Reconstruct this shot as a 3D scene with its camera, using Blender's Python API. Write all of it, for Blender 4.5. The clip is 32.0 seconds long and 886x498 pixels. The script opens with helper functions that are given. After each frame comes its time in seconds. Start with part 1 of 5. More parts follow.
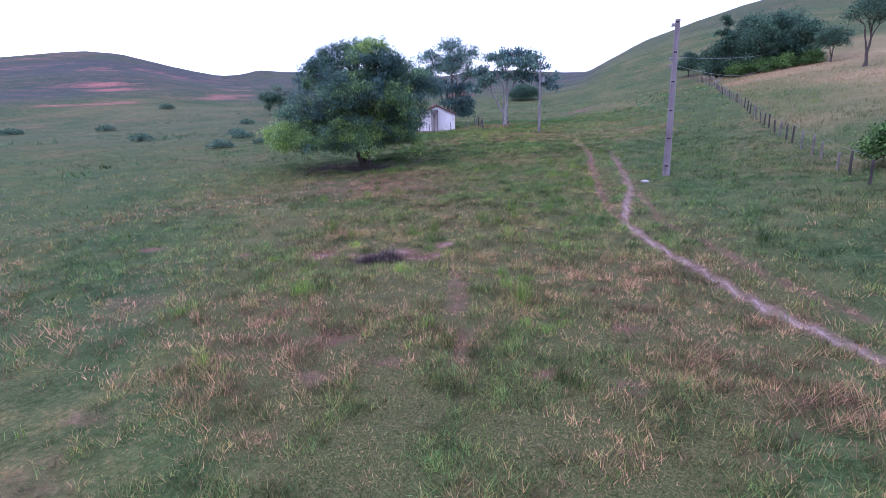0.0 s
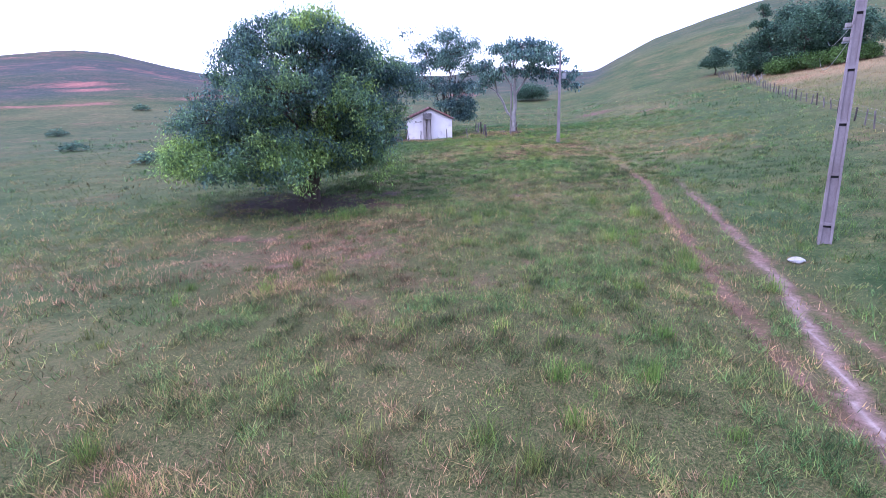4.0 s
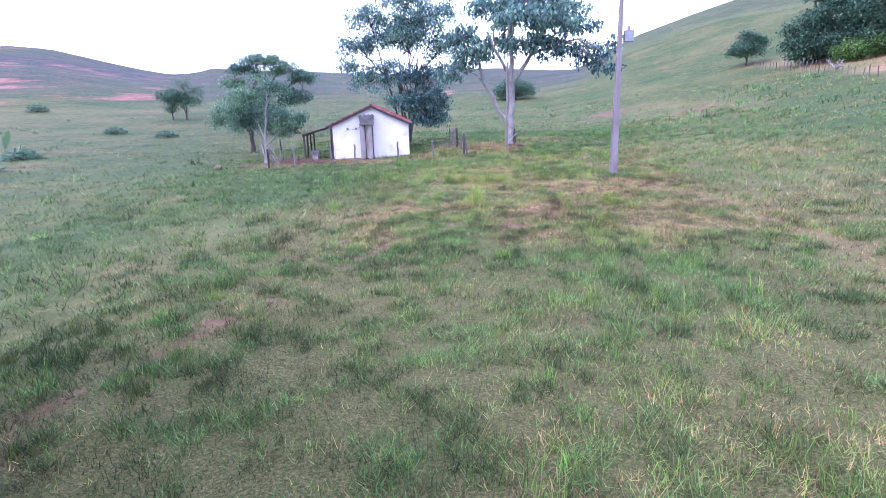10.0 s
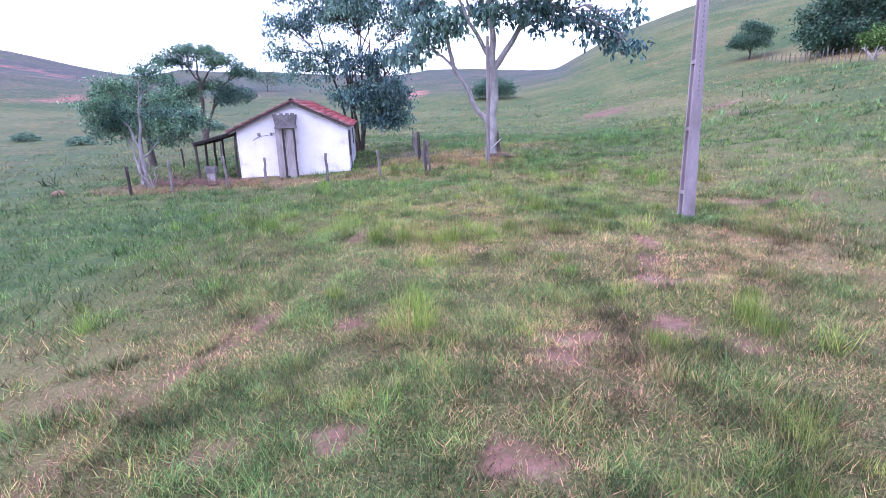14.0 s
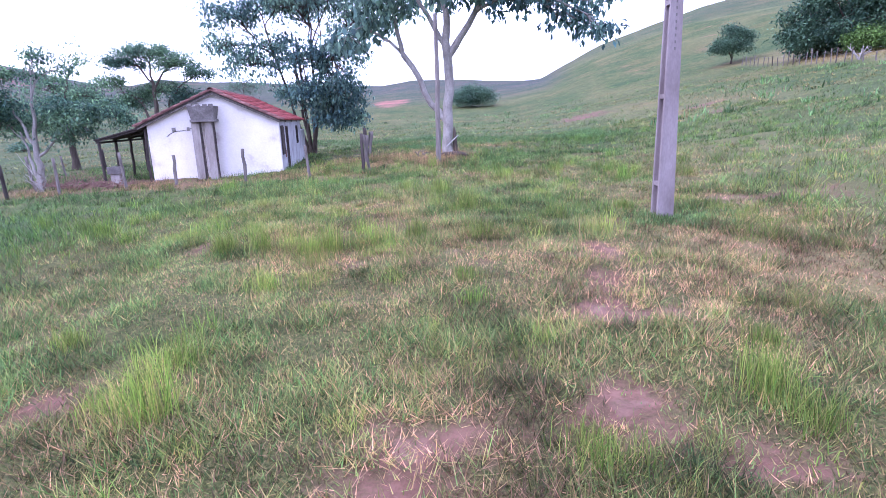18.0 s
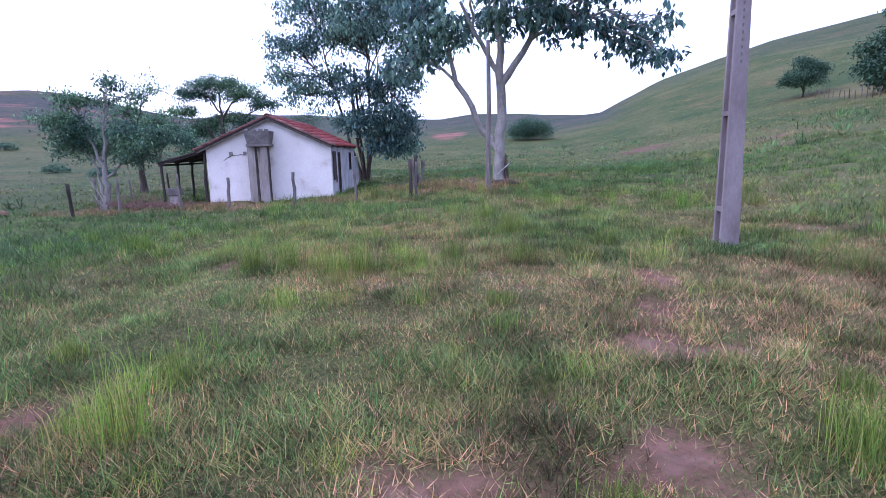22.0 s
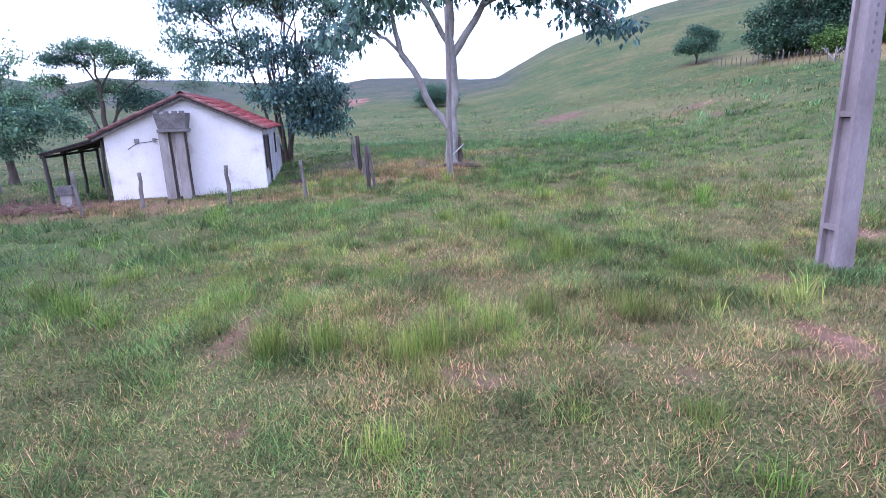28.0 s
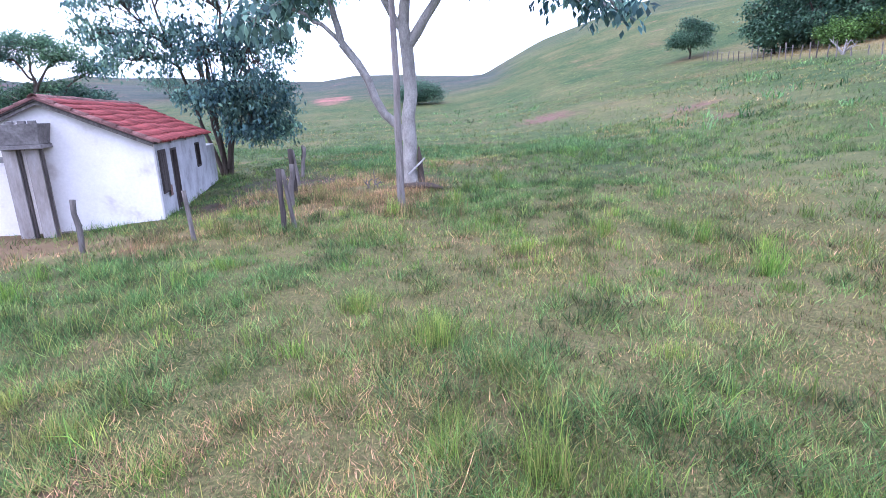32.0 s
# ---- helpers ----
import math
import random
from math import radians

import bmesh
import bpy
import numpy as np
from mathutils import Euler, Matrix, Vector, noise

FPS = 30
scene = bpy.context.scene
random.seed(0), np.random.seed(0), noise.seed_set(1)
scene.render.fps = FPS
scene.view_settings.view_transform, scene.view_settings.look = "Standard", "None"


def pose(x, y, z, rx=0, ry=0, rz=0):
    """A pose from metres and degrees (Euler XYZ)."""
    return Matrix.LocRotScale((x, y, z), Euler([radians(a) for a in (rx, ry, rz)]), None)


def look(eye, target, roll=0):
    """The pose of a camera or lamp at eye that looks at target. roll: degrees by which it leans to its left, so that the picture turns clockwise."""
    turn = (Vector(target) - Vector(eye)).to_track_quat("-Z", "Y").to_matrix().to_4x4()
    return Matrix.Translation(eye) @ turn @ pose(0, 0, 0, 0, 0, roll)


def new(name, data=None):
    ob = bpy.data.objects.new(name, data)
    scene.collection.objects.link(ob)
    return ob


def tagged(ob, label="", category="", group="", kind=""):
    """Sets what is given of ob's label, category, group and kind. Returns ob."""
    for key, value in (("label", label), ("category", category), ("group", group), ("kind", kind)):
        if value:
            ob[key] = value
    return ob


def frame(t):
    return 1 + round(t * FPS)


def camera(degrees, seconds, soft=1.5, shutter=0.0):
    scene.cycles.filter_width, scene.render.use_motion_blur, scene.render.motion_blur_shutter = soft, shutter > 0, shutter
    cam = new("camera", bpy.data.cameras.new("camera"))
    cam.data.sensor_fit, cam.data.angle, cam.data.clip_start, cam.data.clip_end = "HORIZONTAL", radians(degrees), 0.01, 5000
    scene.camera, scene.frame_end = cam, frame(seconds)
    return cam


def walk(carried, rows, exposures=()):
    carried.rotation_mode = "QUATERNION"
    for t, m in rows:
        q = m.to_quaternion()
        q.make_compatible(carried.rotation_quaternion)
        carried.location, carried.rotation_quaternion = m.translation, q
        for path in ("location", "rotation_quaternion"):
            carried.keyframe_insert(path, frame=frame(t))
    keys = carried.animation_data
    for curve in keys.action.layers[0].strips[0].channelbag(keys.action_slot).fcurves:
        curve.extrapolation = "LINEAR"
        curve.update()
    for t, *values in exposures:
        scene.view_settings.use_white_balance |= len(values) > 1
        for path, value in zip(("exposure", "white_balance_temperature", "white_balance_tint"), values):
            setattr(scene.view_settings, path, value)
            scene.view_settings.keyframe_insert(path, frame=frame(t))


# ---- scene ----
cam = camera(77.5, 32.0, 0.7)
METRES, EYE, TILT, LEAN, TURN = 63.97, 4.03, 0.0, 0.0, 8.2
ROWS = [
    (0.0, 0.0, 0.0, 0.0, -0.38, -14.78, 1.44),
    (0.5, 0.0018, 0.0195, -0.0, -0.28, -14.77, 1.49),
    (1.0, 0.0036, 0.0401, 0.0003, -0.22, -14.78, 1.49),
    (1.5, 0.0055, 0.0626, 0.0006, -0.18, -14.79, 1.5),
    (2.0, 0.0073, 0.0881, 0.001, -0.21, -14.8, 1.52),
    (2.5, 0.0094, 0.1167, 0.0016, -0.19, -14.78, 1.54),
    (3.0, 0.0115, 0.1479, 0.0018, -0.06, -14.74, 1.47),
    (3.5, 0.0138, 0.181, 0.0022, 0.01, -14.73, 1.48),
    (5.5, 0.0216, 0.327, 0.0045, -0.94, -14.82, 1.44),
    (6.0, 0.0246, 0.3619, 0.004, -1.06, -14.82, 1.46),
    (6.5, 0.0279, 0.3949, 0.004, -1.17, -14.84, 1.44),
    (7.0, 0.032, 0.4268, 0.003, -1.21, -14.83, 1.45),
    (7.5, 0.0362, 0.4582, 0.0022, -1.26, -14.81, 1.46),
    (8.0, 0.0401, 0.489, 0.001, -1.22, -14.76, 1.5),
    (8.5, 0.0429, 0.519, -0.0003, -1.19, -14.72, 1.61),
    (9.0, 0.0438, 0.55, -0.0021, -1.6, -14.74, 1.64),
    (9.5, 0.0442, 0.5812, -0.0029, -2.06, -14.76, 1.62),
    (10.0, 0.0438, 0.6122, -0.0038, -2.46, -14.74, 1.61),
    (10.5, 0.0427, 0.6418, -0.0045, -3.31, -14.73, 1.63),
    (11.0, 0.0419, 0.6697, -0.0042, -3.89, -14.74, 1.66),
    (11.5, 0.043, 0.6947, -0.0037, -4.38, -14.73, 1.69),
    (12.0, 0.0459, 0.7179, -0.0043, -4.56, -14.7, 1.76),
    (12.5, 0.0503, 0.7383, -0.0052, -4.7, -14.66, 1.79),
    (13.0, 0.056, 0.7564, -0.0061, -4.79, -14.63, 1.81),
    (13.5, 0.0627, 0.7722, -0.0078, -4.79, -14.62, 1.87),
    (15.5, 0.0898, 0.8258, -0.0165, -3.79, -14.63, 1.98),
    (16.0, 0.0952, 0.8344, -0.0175, -4.07, -14.59, 1.97),
    (16.5, 0.0978, 0.8364, -0.0193, -4.84, -14.57, 2.02),
    (17.0, 0.0989, 0.8356, -0.0212, -5.29, -14.57, 1.98),
    (17.5, 0.0994, 0.8354, -0.0231, -5.65, -14.57, 2.0),
    (18.0, 0.099, 0.8367, -0.0241, -6.0, -13.52, 2.0),
    (18.5, 0.099, 0.8383, -0.0251, -6.26, -10.99, 1.94),
    (19.0, 0.0995, 0.8398, -0.026, -6.22, -10.15, 1.89),
    (19.5, 0.0999, 0.8407, -0.0268, -4.0, -10.09, 1.73),
    (20.0, 0.0997, 0.8406, -0.0274, -3.15, -10.08, 1.68),
    (20.5, 0.0994, 0.84, -0.0274, -2.74, -10.08, 1.65),
    (21.0, 0.1001, 0.8405, -0.0275, -2.43, -10.1, 1.58),
    (21.5, 0.1019, 0.8426, -0.0279, -1.9, -10.09, 1.52),
    (22.0, 0.1035, 0.8445, -0.0281, -0.2, -10.04, 1.41),
    (22.5, 0.1046, 0.8465, -0.0284, 1.17, -10.03, 1.33),
    (23.0, 0.1045, 0.8489, -0.0283, 2.33, -10.03, 1.27),
    (23.5, 0.103, 0.8511, -0.027, 3.61, -10.03, 1.2),
    (24.0, 0.1, 0.8532, -0.0256, 4.78, -10.03, 1.07),
    (24.5, 0.0961, 0.8569, -0.0252, 5.44, -10.21, 1.02),
    (26.5, 0.0786, 0.88, -0.0207, 2.2, -12.47, 1.14),
    (27.0, 0.076, 0.8816, -0.0198, -1.12, -12.9, 1.41),
    (27.5, 0.0745, 0.8821, -0.0188, -5.49, -13.36, 1.78),
    (28.0, 0.0738, 0.8828, -0.018, -10.58, -13.86, 2.16),
    (28.5, 0.0739, 0.8849, -0.0181, -13.51, -14.24, 2.39),
    (29.0, 0.075, 0.8887, -0.018, -15.4, -14.34, 2.51),
    (29.5, 0.0777, 0.8944, -0.0174, -16.43, -14.43, 2.6),
    (30.0, 0.0815, 0.9025, -0.0169, -15.94, -14.4, 2.6),
    (30.5, 0.0868, 0.9127, -0.0162, -15.55, -14.38, 2.56),
    (31.0, 0.0926, 0.9244, -0.0156, -14.85, -14.37, 2.56),
    (31.5, 0.0985, 0.938, -0.0148, -12.96, -14.27, 2.47),
    (32.0, 0.1038, 0.9532, -0.0143, -11.75, -14.21, 2.42),
]
walk(cam, [(t, pose(0, 0, EYE, TILT, LEAN, TURN) @ pose(METRES * x, METRES * y, METRES * z, 90 + pitch, roll, yaw)) for t, x, y, z, yaw, pitch, roll in ROWS],
     exposures=[(0.0, 0.56, 5310, 32.5), (3.5, 0.91, 5310, 32.5), (6.0, 1.64, 5380, 38), (8.0, 1.9, 5390, 34), (9.0, 1.88, 5410, 31.5), (10.0, 1.54, 5380, 31.5), (12.0, 1.45, 5400, 31.5), (16.0, 1.47, 5500, 34.0), (18.0, 1.44, 5480, 33.5), (19.0, 1.18, 5480, 31.5), (23.0, 0.66, 5370, 27.0), (27.0, 1.06, 5420, 25.5), (32.0, 1.48, 5520, 20.8)])

# ---- world and sun: a bright hazy evening sky, no hard shadows ----
world = bpy.data.worlds.new("sky")
scene.world = world
world.use_nodes = True
wn, wl = world.node_tree.nodes, world.node_tree.links
wn.clear()
w_out, w_bg = wn.new("ShaderNodeOutputWorld"), wn.new("ShaderNodeBackground")
w_sky = wn.new("ShaderNodeTexSky")
w_sky.sky_type, w_sky.sun_disc = "NISHITA", False
w_sky.sun_elevation, w_sky.sun_rotation = radians(38), radians(-60)
w_sky.dust_density, w_sky.air_density = 2.0, 1.0
w_gain = wn.new("ShaderNodeVectorMath")
w_gain.operation = "SCALE"
w_gain.inputs["Scale"].default_value = 0.13
w_map, w_co = wn.new("ShaderNodeMapping"), wn.new("ShaderNodeTexCoord")
w_map.inputs["Scale"].default_value = (1.2, 1.2, 4.0)
w_cloud = wn.new("ShaderNodeTexNoise")
w_cloud.inputs["Scale"].default_value, w_cloud.inputs["Detail"].default_value = 2.2, 6.0
w_ramp = wn.new("ShaderNodeValToRGB")
w_ramp.color_ramp.elements[0].position, w_ramp.color_ramp.elements[1].position = 0.36, 0.66
w_ramp.color_ramp.elements[0].color = (0.3, 0.3, 0.3, 1)
w_ramp.color_ramp.elements[1].color = (0.97, 0.97, 0.97, 1)
w_mix = wn.new("ShaderNodeMix")
w_mix.data_type = "RGBA"
w_mix.inputs["B"].default_value = (1.26, 1.36, 1.66, 1)
wl.new(w_co.outputs["Generated"], w_map.inputs["Vector"])
wl.new(w_map.outputs["Vector"], w_cloud.inputs["Vector"])
wl.new(w_cloud.outputs["Fac"], w_ramp.inputs["Fac"])
wl.new(w_ramp.outputs["Color"], w_mix.inputs["Factor"])
wl.new(w_sky.outputs["Color"], w_gain.inputs[0])
wl.new(w_gain.outputs["Vector"], w_mix.inputs["A"])
wl.new(w_mix.outputs["Result"], w_bg.inputs["Color"])
wl.new(w_bg.outputs["Background"], w_out.inputs["Surface"])
sun = new("sun", bpy.data.lights.new("sun", "SUN"))
sun.data.energy, sun.data.angle, sun.data.color = 0.8, radians(25), (1.0, 0.94, 0.9)
sun.matrix_world = look((-40, 10, 60), (0, 40, 0))


# ---- materials ----
def material(name):
    m = bpy.data.materials.new(name)
    m.use_nodes = True
    n, l = m.node_tree.nodes, m.node_tree.links
    return m, n, l, n["Principled BSDF"]


def noise_node(n, l, scale, detail=4.0, rough_=0.55, object_space=True, stretch=None):
    tex = n.new("ShaderNodeTexNoise")
    tex.inputs["Scale"].default_value, tex.inputs["Detail"].default_value = scale, detail
    tex.inputs["Roughness"].default_value = rough_
    co = n.new("ShaderNodeTexCoord")
    if stretch:
        mp = n.new("ShaderNodeMapping")
        mp.inputs["Scale"].default_value = stretch
        l.new(co.outputs["Object"], mp.inputs["Vector"])
        l.new(mp.outputs["Vector"], tex.inputs["Vector"])
    else:
        l.new(co.outputs["Object"], tex.inputs["Vector"])
    return tex.outputs["Fac"]


def ramp_node(n, l, fac, stops):
    r = n.new("ShaderNodeValToRGB")
    e = r.color_ramp.elements
    while len(e) < len(stops):
        e.new(0.5)
    for k, (at, col) in zip(e, stops):
        k.position, k.color = at, (*col, 1)
    l.new(fac, r.inputs["Fac"])
    return r.outputs["Color"]


def mix_node(n, l, fac, a, b, how="MIX"):
    m = n.new("ShaderNodeMix")
    m.data_type, m.blend_type = "RGBA", how
    for key, val in (("Factor", fac), ("A", a), ("B", b)):
        if isinstance(val, (int, float)):
            m.inputs[key].default_value = val
        elif isinstance(val, tuple):
            m.inputs[key].default_value = (*val, 1)
        else:
            l.new(val, m.inputs[key])
    return m.outputs["Result"]


def bump_node(n, l, bsdf, fac, strength, distance):
    b = n.new("ShaderNodeBump")
    b.inputs["Strength"].default_value, b.inputs["Distance"].default_value = strength, distance
    l.new(fac, b.inputs["Height"])
    l.new(b.outputs["Normal"], bsdf.inputs["Normal"])


def simple(name, stops, scale, rough_=0.85, bump=0.3, depth=0.01, fine=None, metal=0.0, stretch=None, vary=0.0, grainy=0.28):
    """A surface with two scales of variation: broad stains and fine grain."""
    m, n, l, b = material(name)
    broad = noise_node(n, l, scale, 5.0, 0.6, stretch=stretch)
    grain = noise_node(n, l, fine or scale * 9, 3.0, 0.6, stretch=stretch)
    col = ramp_node(n, l, broad, stops)
    g = ramp_node(n, l, grain, [(0.3, (1 - grainy,) * 3), (0.7, (1 + grainy * 0.4,) * 3)])
    col = mix_node(n, l, 1.0, col, g, "MULTIPLY")
    if vary:
        oi = n.new("ShaderNodeObjectInfo")
        v = ramp_node(n, l, oi.outputs["Random"], [(0.0, (1 - vary,) * 3), (1.0, (1 + vary,) * 3)])
        col = mix_node(n, l, 1.0, col, v, "MULTIPLY")
    l.new(col, b.inputs["Base Color"])
    b.inputs["Roughness"].default_value, b.inputs["Metallic"].default_value = rough_, metal
    b.inputs["Specular IOR Level"].default_value = 0.25
    if bump:
        bump_node(n, l, b, grain, bump, depth)
    return m


def attr_node(n, name):
    a = n.new("ShaderNodeAttribute")
    a.attribute_name = name
    return a.outputs["Fac"]


def ground_material():
    m, n, l, b = material("pasture_ground")
    big, mid = noise_node(n, l, 0.11, 5.0), noise_node(n, l, 0.9, 5.0, 0.62)
    fine = noise_node(n, l, 7.0, 4.0, 0.7)
    streak = noise_node(n, l, 0.5, 4.0, 0.6, stretch=(1.0, 1.0, 6.0))
    turf = ramp_node(n, l, big, [(0.3, (0.04, 0.077, 0.033)), (0.5, (0.066, 0.093, 0.039)), (0.68, (0.106, 0.101, 0.05))])
    patch = ramp_node(n, l, mid, [(0.34, (0.58, 0.72, 0.6)), (0.52, (1.0, 1.0, 1.0)), (0.7, (1.45, 1.2, 1.1))])
    turf = mix_node(n, l, 1.0, turf, patch, "MULTIPLY")
    blades = ramp_node(n, l, fine, [(0.3, (0.55, 0.6, 0.5)), (0.7, (1.35, 1.3, 1.2))])
    turf = mix_node(n, l, 1.0, turf, blades, "MULTIPLY")
    hair = ramp_node(n, l, noise_node(n, l, 55.0, 3.0, 0.75), [(0.3, (0.45, 0.46, 0.45)), (0.52, (0.95, 0.95, 0.95)), (0.72, (1.6, 1.52, 1.4))])
    thatch = ramp_node(n, l, noise_node(n, l, 16.0, 4.0, 0.7), [(0.35, (0.75, 1.0, 0.7)), (0.5, (1.0, 1.0, 1.0)), (0.66, (1.75, 1.35, 1.3))])
    turf = mix_node(n, l, 1.0, turf, thatch, "MULTIPLY")
    turf = mix_node(n, l, 1.0, turf, hair, "MULTIPLY")
    # thatch and soil under the blades, dark tones painted for shaded gaps
    under = ramp_node(n, l, noise_node(n, l, 24.0, 4.0, 0.75), [(0.34, (0.026, 0.034, 0.012)), (0.5, (0.076, 0.086, 0.03)), (0.68, (0.19, 0.15, 0.072))])
    under = mix_node(n, l, 1.0, under, hair, "MULTIPLY")
    turf = mix_node(n, l, attr_node(n, "sward"), turf, under)
    straw = ramp_node(n, l, streak, [(0.3, (0.2, 0.155, 0.075)), (0.7, (0.31, 0.222, 0.115))])
    turf = mix_node(n, l, attr_node(n, "dry"), turf, straw)
    soil = ramp_node(n, l, mid, [(0.3, (0.12, 0.06, 0.046)), (0.55, (0.18, 0.098, 0.074)), (0.75, (0.26, 0.158, 0.128))])
    packed = n.new("ShaderNodeMapRange")
    packed.inputs["From Min"].default_value, packed.inputs["From Max"].default_value = 0.86, 1.0
    packed.inputs["To Max"].default_value = 0.5
    l.new(attr_node(n, "soil"), packed.inputs["Value"])
    trod = n.new("ShaderNodeMath")
    trod.operation, trod.use_clamp = "MULTIPLY_ADD", True
    trod.inputs[1].default_value = 0.55
    l.new(attr_node(n, "path"), trod.inputs[0])
    l.new(packed.outputs["Result"], trod.inputs[2])
    soil = mix_node(n, l, trod.outputs["Value"], soil, ramp_node(n, l, mid, [(0.3, (0.26, 0.195, 0.17)), (0.7, (0.4, 0.32, 0.29))]))
    crumbs = ramp_node(n, l, fine, [(0.25, (0.62, 0.6, 0.6)), (0.7, (1.15, 1.15, 1.15))])
    soil = mix_node(n, l, 1.0, soil, crumbs, "MULTIPLY")
    s = n.new("ShaderNodeMath")
    s.operation = "MULTIPLY_ADD"
    edge = n.new("ShaderNodeMapRange")
    edge.inputs["From Min"].default_value, edge.inputs["From Max"].default_value = 0.3, 0.7
    edge.inputs["To Min"].default_value, edge.inputs["To Max"].default_value = -0.6, 0.45
    l.new(mix_node(n, l, 0.45, fine, noise_node(n, l, 34.0, 3.0, 0.7)), edge.inputs["Value"])
    l.new(attr_node(n, "soil"), s.inputs[0])
    s.inputs[1].default_value = 1.25
    l.new(edge.outputs["Result"], s.inputs[2])
    s.use_clamp = True
    col = mix_node(n, l, s.outputs["Value"], turf, soil)
    # dull hill turf with bluish aerial haze mixed into its colour
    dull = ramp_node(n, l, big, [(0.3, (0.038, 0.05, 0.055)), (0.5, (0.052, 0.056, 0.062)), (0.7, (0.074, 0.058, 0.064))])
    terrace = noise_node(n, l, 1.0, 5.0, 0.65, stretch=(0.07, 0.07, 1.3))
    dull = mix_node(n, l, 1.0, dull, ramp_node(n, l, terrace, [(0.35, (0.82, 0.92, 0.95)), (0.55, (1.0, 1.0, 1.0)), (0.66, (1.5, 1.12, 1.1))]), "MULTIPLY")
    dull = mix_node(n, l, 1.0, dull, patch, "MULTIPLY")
    # leaf litter colour, darkened further for the shade it lies in
    shaded_humus = ramp_node(n, l, fine, [(0.3, (0.03, 0.024, 0.025)), (0.7, (0.085, 0.064, 0.062))])
    col = mix_node(n, l, attr_node(n, "shaded_litter"), col, shaded_humus)
    col = mix_node(n, l, attr_node(n, "poor_hazed"), col, dull)
    red = ramp_node(n, l, mid, [(0.35, (0.2, 0.085, 0.075)), (0.65, (0.37, 0.15, 0.125))])
    torn = n.new("ShaderNodeMath")
    torn.operation, torn.use_clamp = "MULTIPLY_ADD", True
    gully = n.new("ShaderNodeMapRange")
    gully.inputs["From Min"].default_value, gully.inputs["From Max"].default_value = 0.3, 0.7
    gully.inputs["To Min"].default_value, gully.inputs["To Max"].default_value = -1.05, 0.5
    l.new(mix_node(n, l, 0.5, noise_node(n, l, 0.16, 6.0, 0.7), terrace), gully.inputs["Value"])
    l.new(attr_node(n, "red"), torn.inputs[0])
    torn.inputs[1].default_value = 1.5
    l.new(gully.outputs["Result"], torn.inputs[2])
    col = mix_node(n, l, torn.outputs["Value"], col, red)
    l.new(col, b.inputs["Base Color"])
    b.inputs["Roughness"].default_value, b.inputs["Specular IOR Level"].default_value = 0.95, 0.12
    bump_node(n, l, b, fine, 0.7, 0.05)
    return m


def grass_material(name, stops, spec=0.25, glow=0.3):
    m, n, l, b = material(name)
    col = ramp_node(n, l, attr_node(n, "tone"), stops)
    isl = n.new("ShaderNodeNewGeometry")
    v = ramp_node(n, l, isl.outputs["Random Per Island"], [(0.0, (0.45, 0.47, 0.45)), (0.5, (0.95, 0.95, 0.95)), (1.0, (1.6, 1.55, 1.45))])
    col = mix_node(n, l, 1.0, col, v, "MULTIPLY")
    lum = n.new("ShaderNodeAttribute")
    lum.attribute_name = "lum"
    gain = ramp_node(n, l, lum.outputs["Fac"], [(0.0, (0.3, 0.31, 0.3)), (0.5, (1.0, 1.0, 1.0)), (1.0, (1.95, 1.9, 1.75))])
    col = mix_node(n, l, 1.0, col, gain, "MULTIPLY")
    l.new(col, b.inputs["Base Color"])
    b.inputs["Roughness"].default_value, b.inputs["Specular IOR Level"].default_value = 0.6, spec
    tr = n.new("ShaderNodeBsdfTranslucent")
    l.new(col, tr.inputs["Color"])
    mx = n.new("ShaderNodeMixShader")
    mx.inputs["Fac"].default_value = glow
    l.new(b.outputs["BSDF"], mx.inputs[1])
    l.new(tr.outputs["BSDF"], mx.inputs[2])
    l.new(mx.outputs["Shader"], n["Material Output"].inputs["Surface"])
    return m


GROUND = ground_material()
GRASS = grass_material("grass_blades", [(0.0, (0.084, 0.172, 0.054)), (0.4, (0.168, 0.206, 0.065)), (0.68, (0.285, 0.2, 0.098)), (1.0, (0.42, 0.24, 0.165))])
TALL = grass_material("tall_grass", [(0.0, (0.105, 0.21, 0.04)), (0.5, (0.18, 0.262, 0.054)), (1.0, (0.32, 0.28, 0.1))], 0.25, 0.42)
HERB = grass_material("broad_leaved_weeds", [(0.0, (0.08, 0.168, 0.062)), (1.0, (0.145, 0.235, 0.08))], 0.4)
LEAF_DARK = grass_material("dark_glossy_leaves", [(0.0, (0.075, 0.14, 0.135)), (0.45, (0.14, 0.24, 0.115)), (1.0, (0.29, 0.415, 0.115))], 0.45, 0.55)
# bluish sky glare and haze are tinted into LEAF_BIG and LEAF_GREY
LEAF_BIG = grass_material("large_drooping_leaves", [(0.0, (0.068, 0.135, 0.155)), (1.0, (0.18, 0.29, 0.22))], 0.4, 0.55)
LEAF_GREY = grass_material("dull_green_leaves", [(0.0, (0.06, 0.122, 0.105)), (1.0, (0.15, 0.255, 0.135))], 0.3, 0.5)
DEAD = grass_material("dead_weeds", [(0.0, (0.07, 0.05, 0.05)), (1.0, (0.16, 0.12, 0.12))])
LEAF_VINE = grass_material("vine_leaves", [(0.0, (0.06, 0.12, 0.035)), (1.0, (0.12, 0.21, 0.06))], 0.3)
LEAF_WOOD = grass_material("thicket_leaves", [(0.0, (0.045, 0.095, 0.075)), (1.0, (0.1, 0.18, 0.11))], 0.3, 0.45)
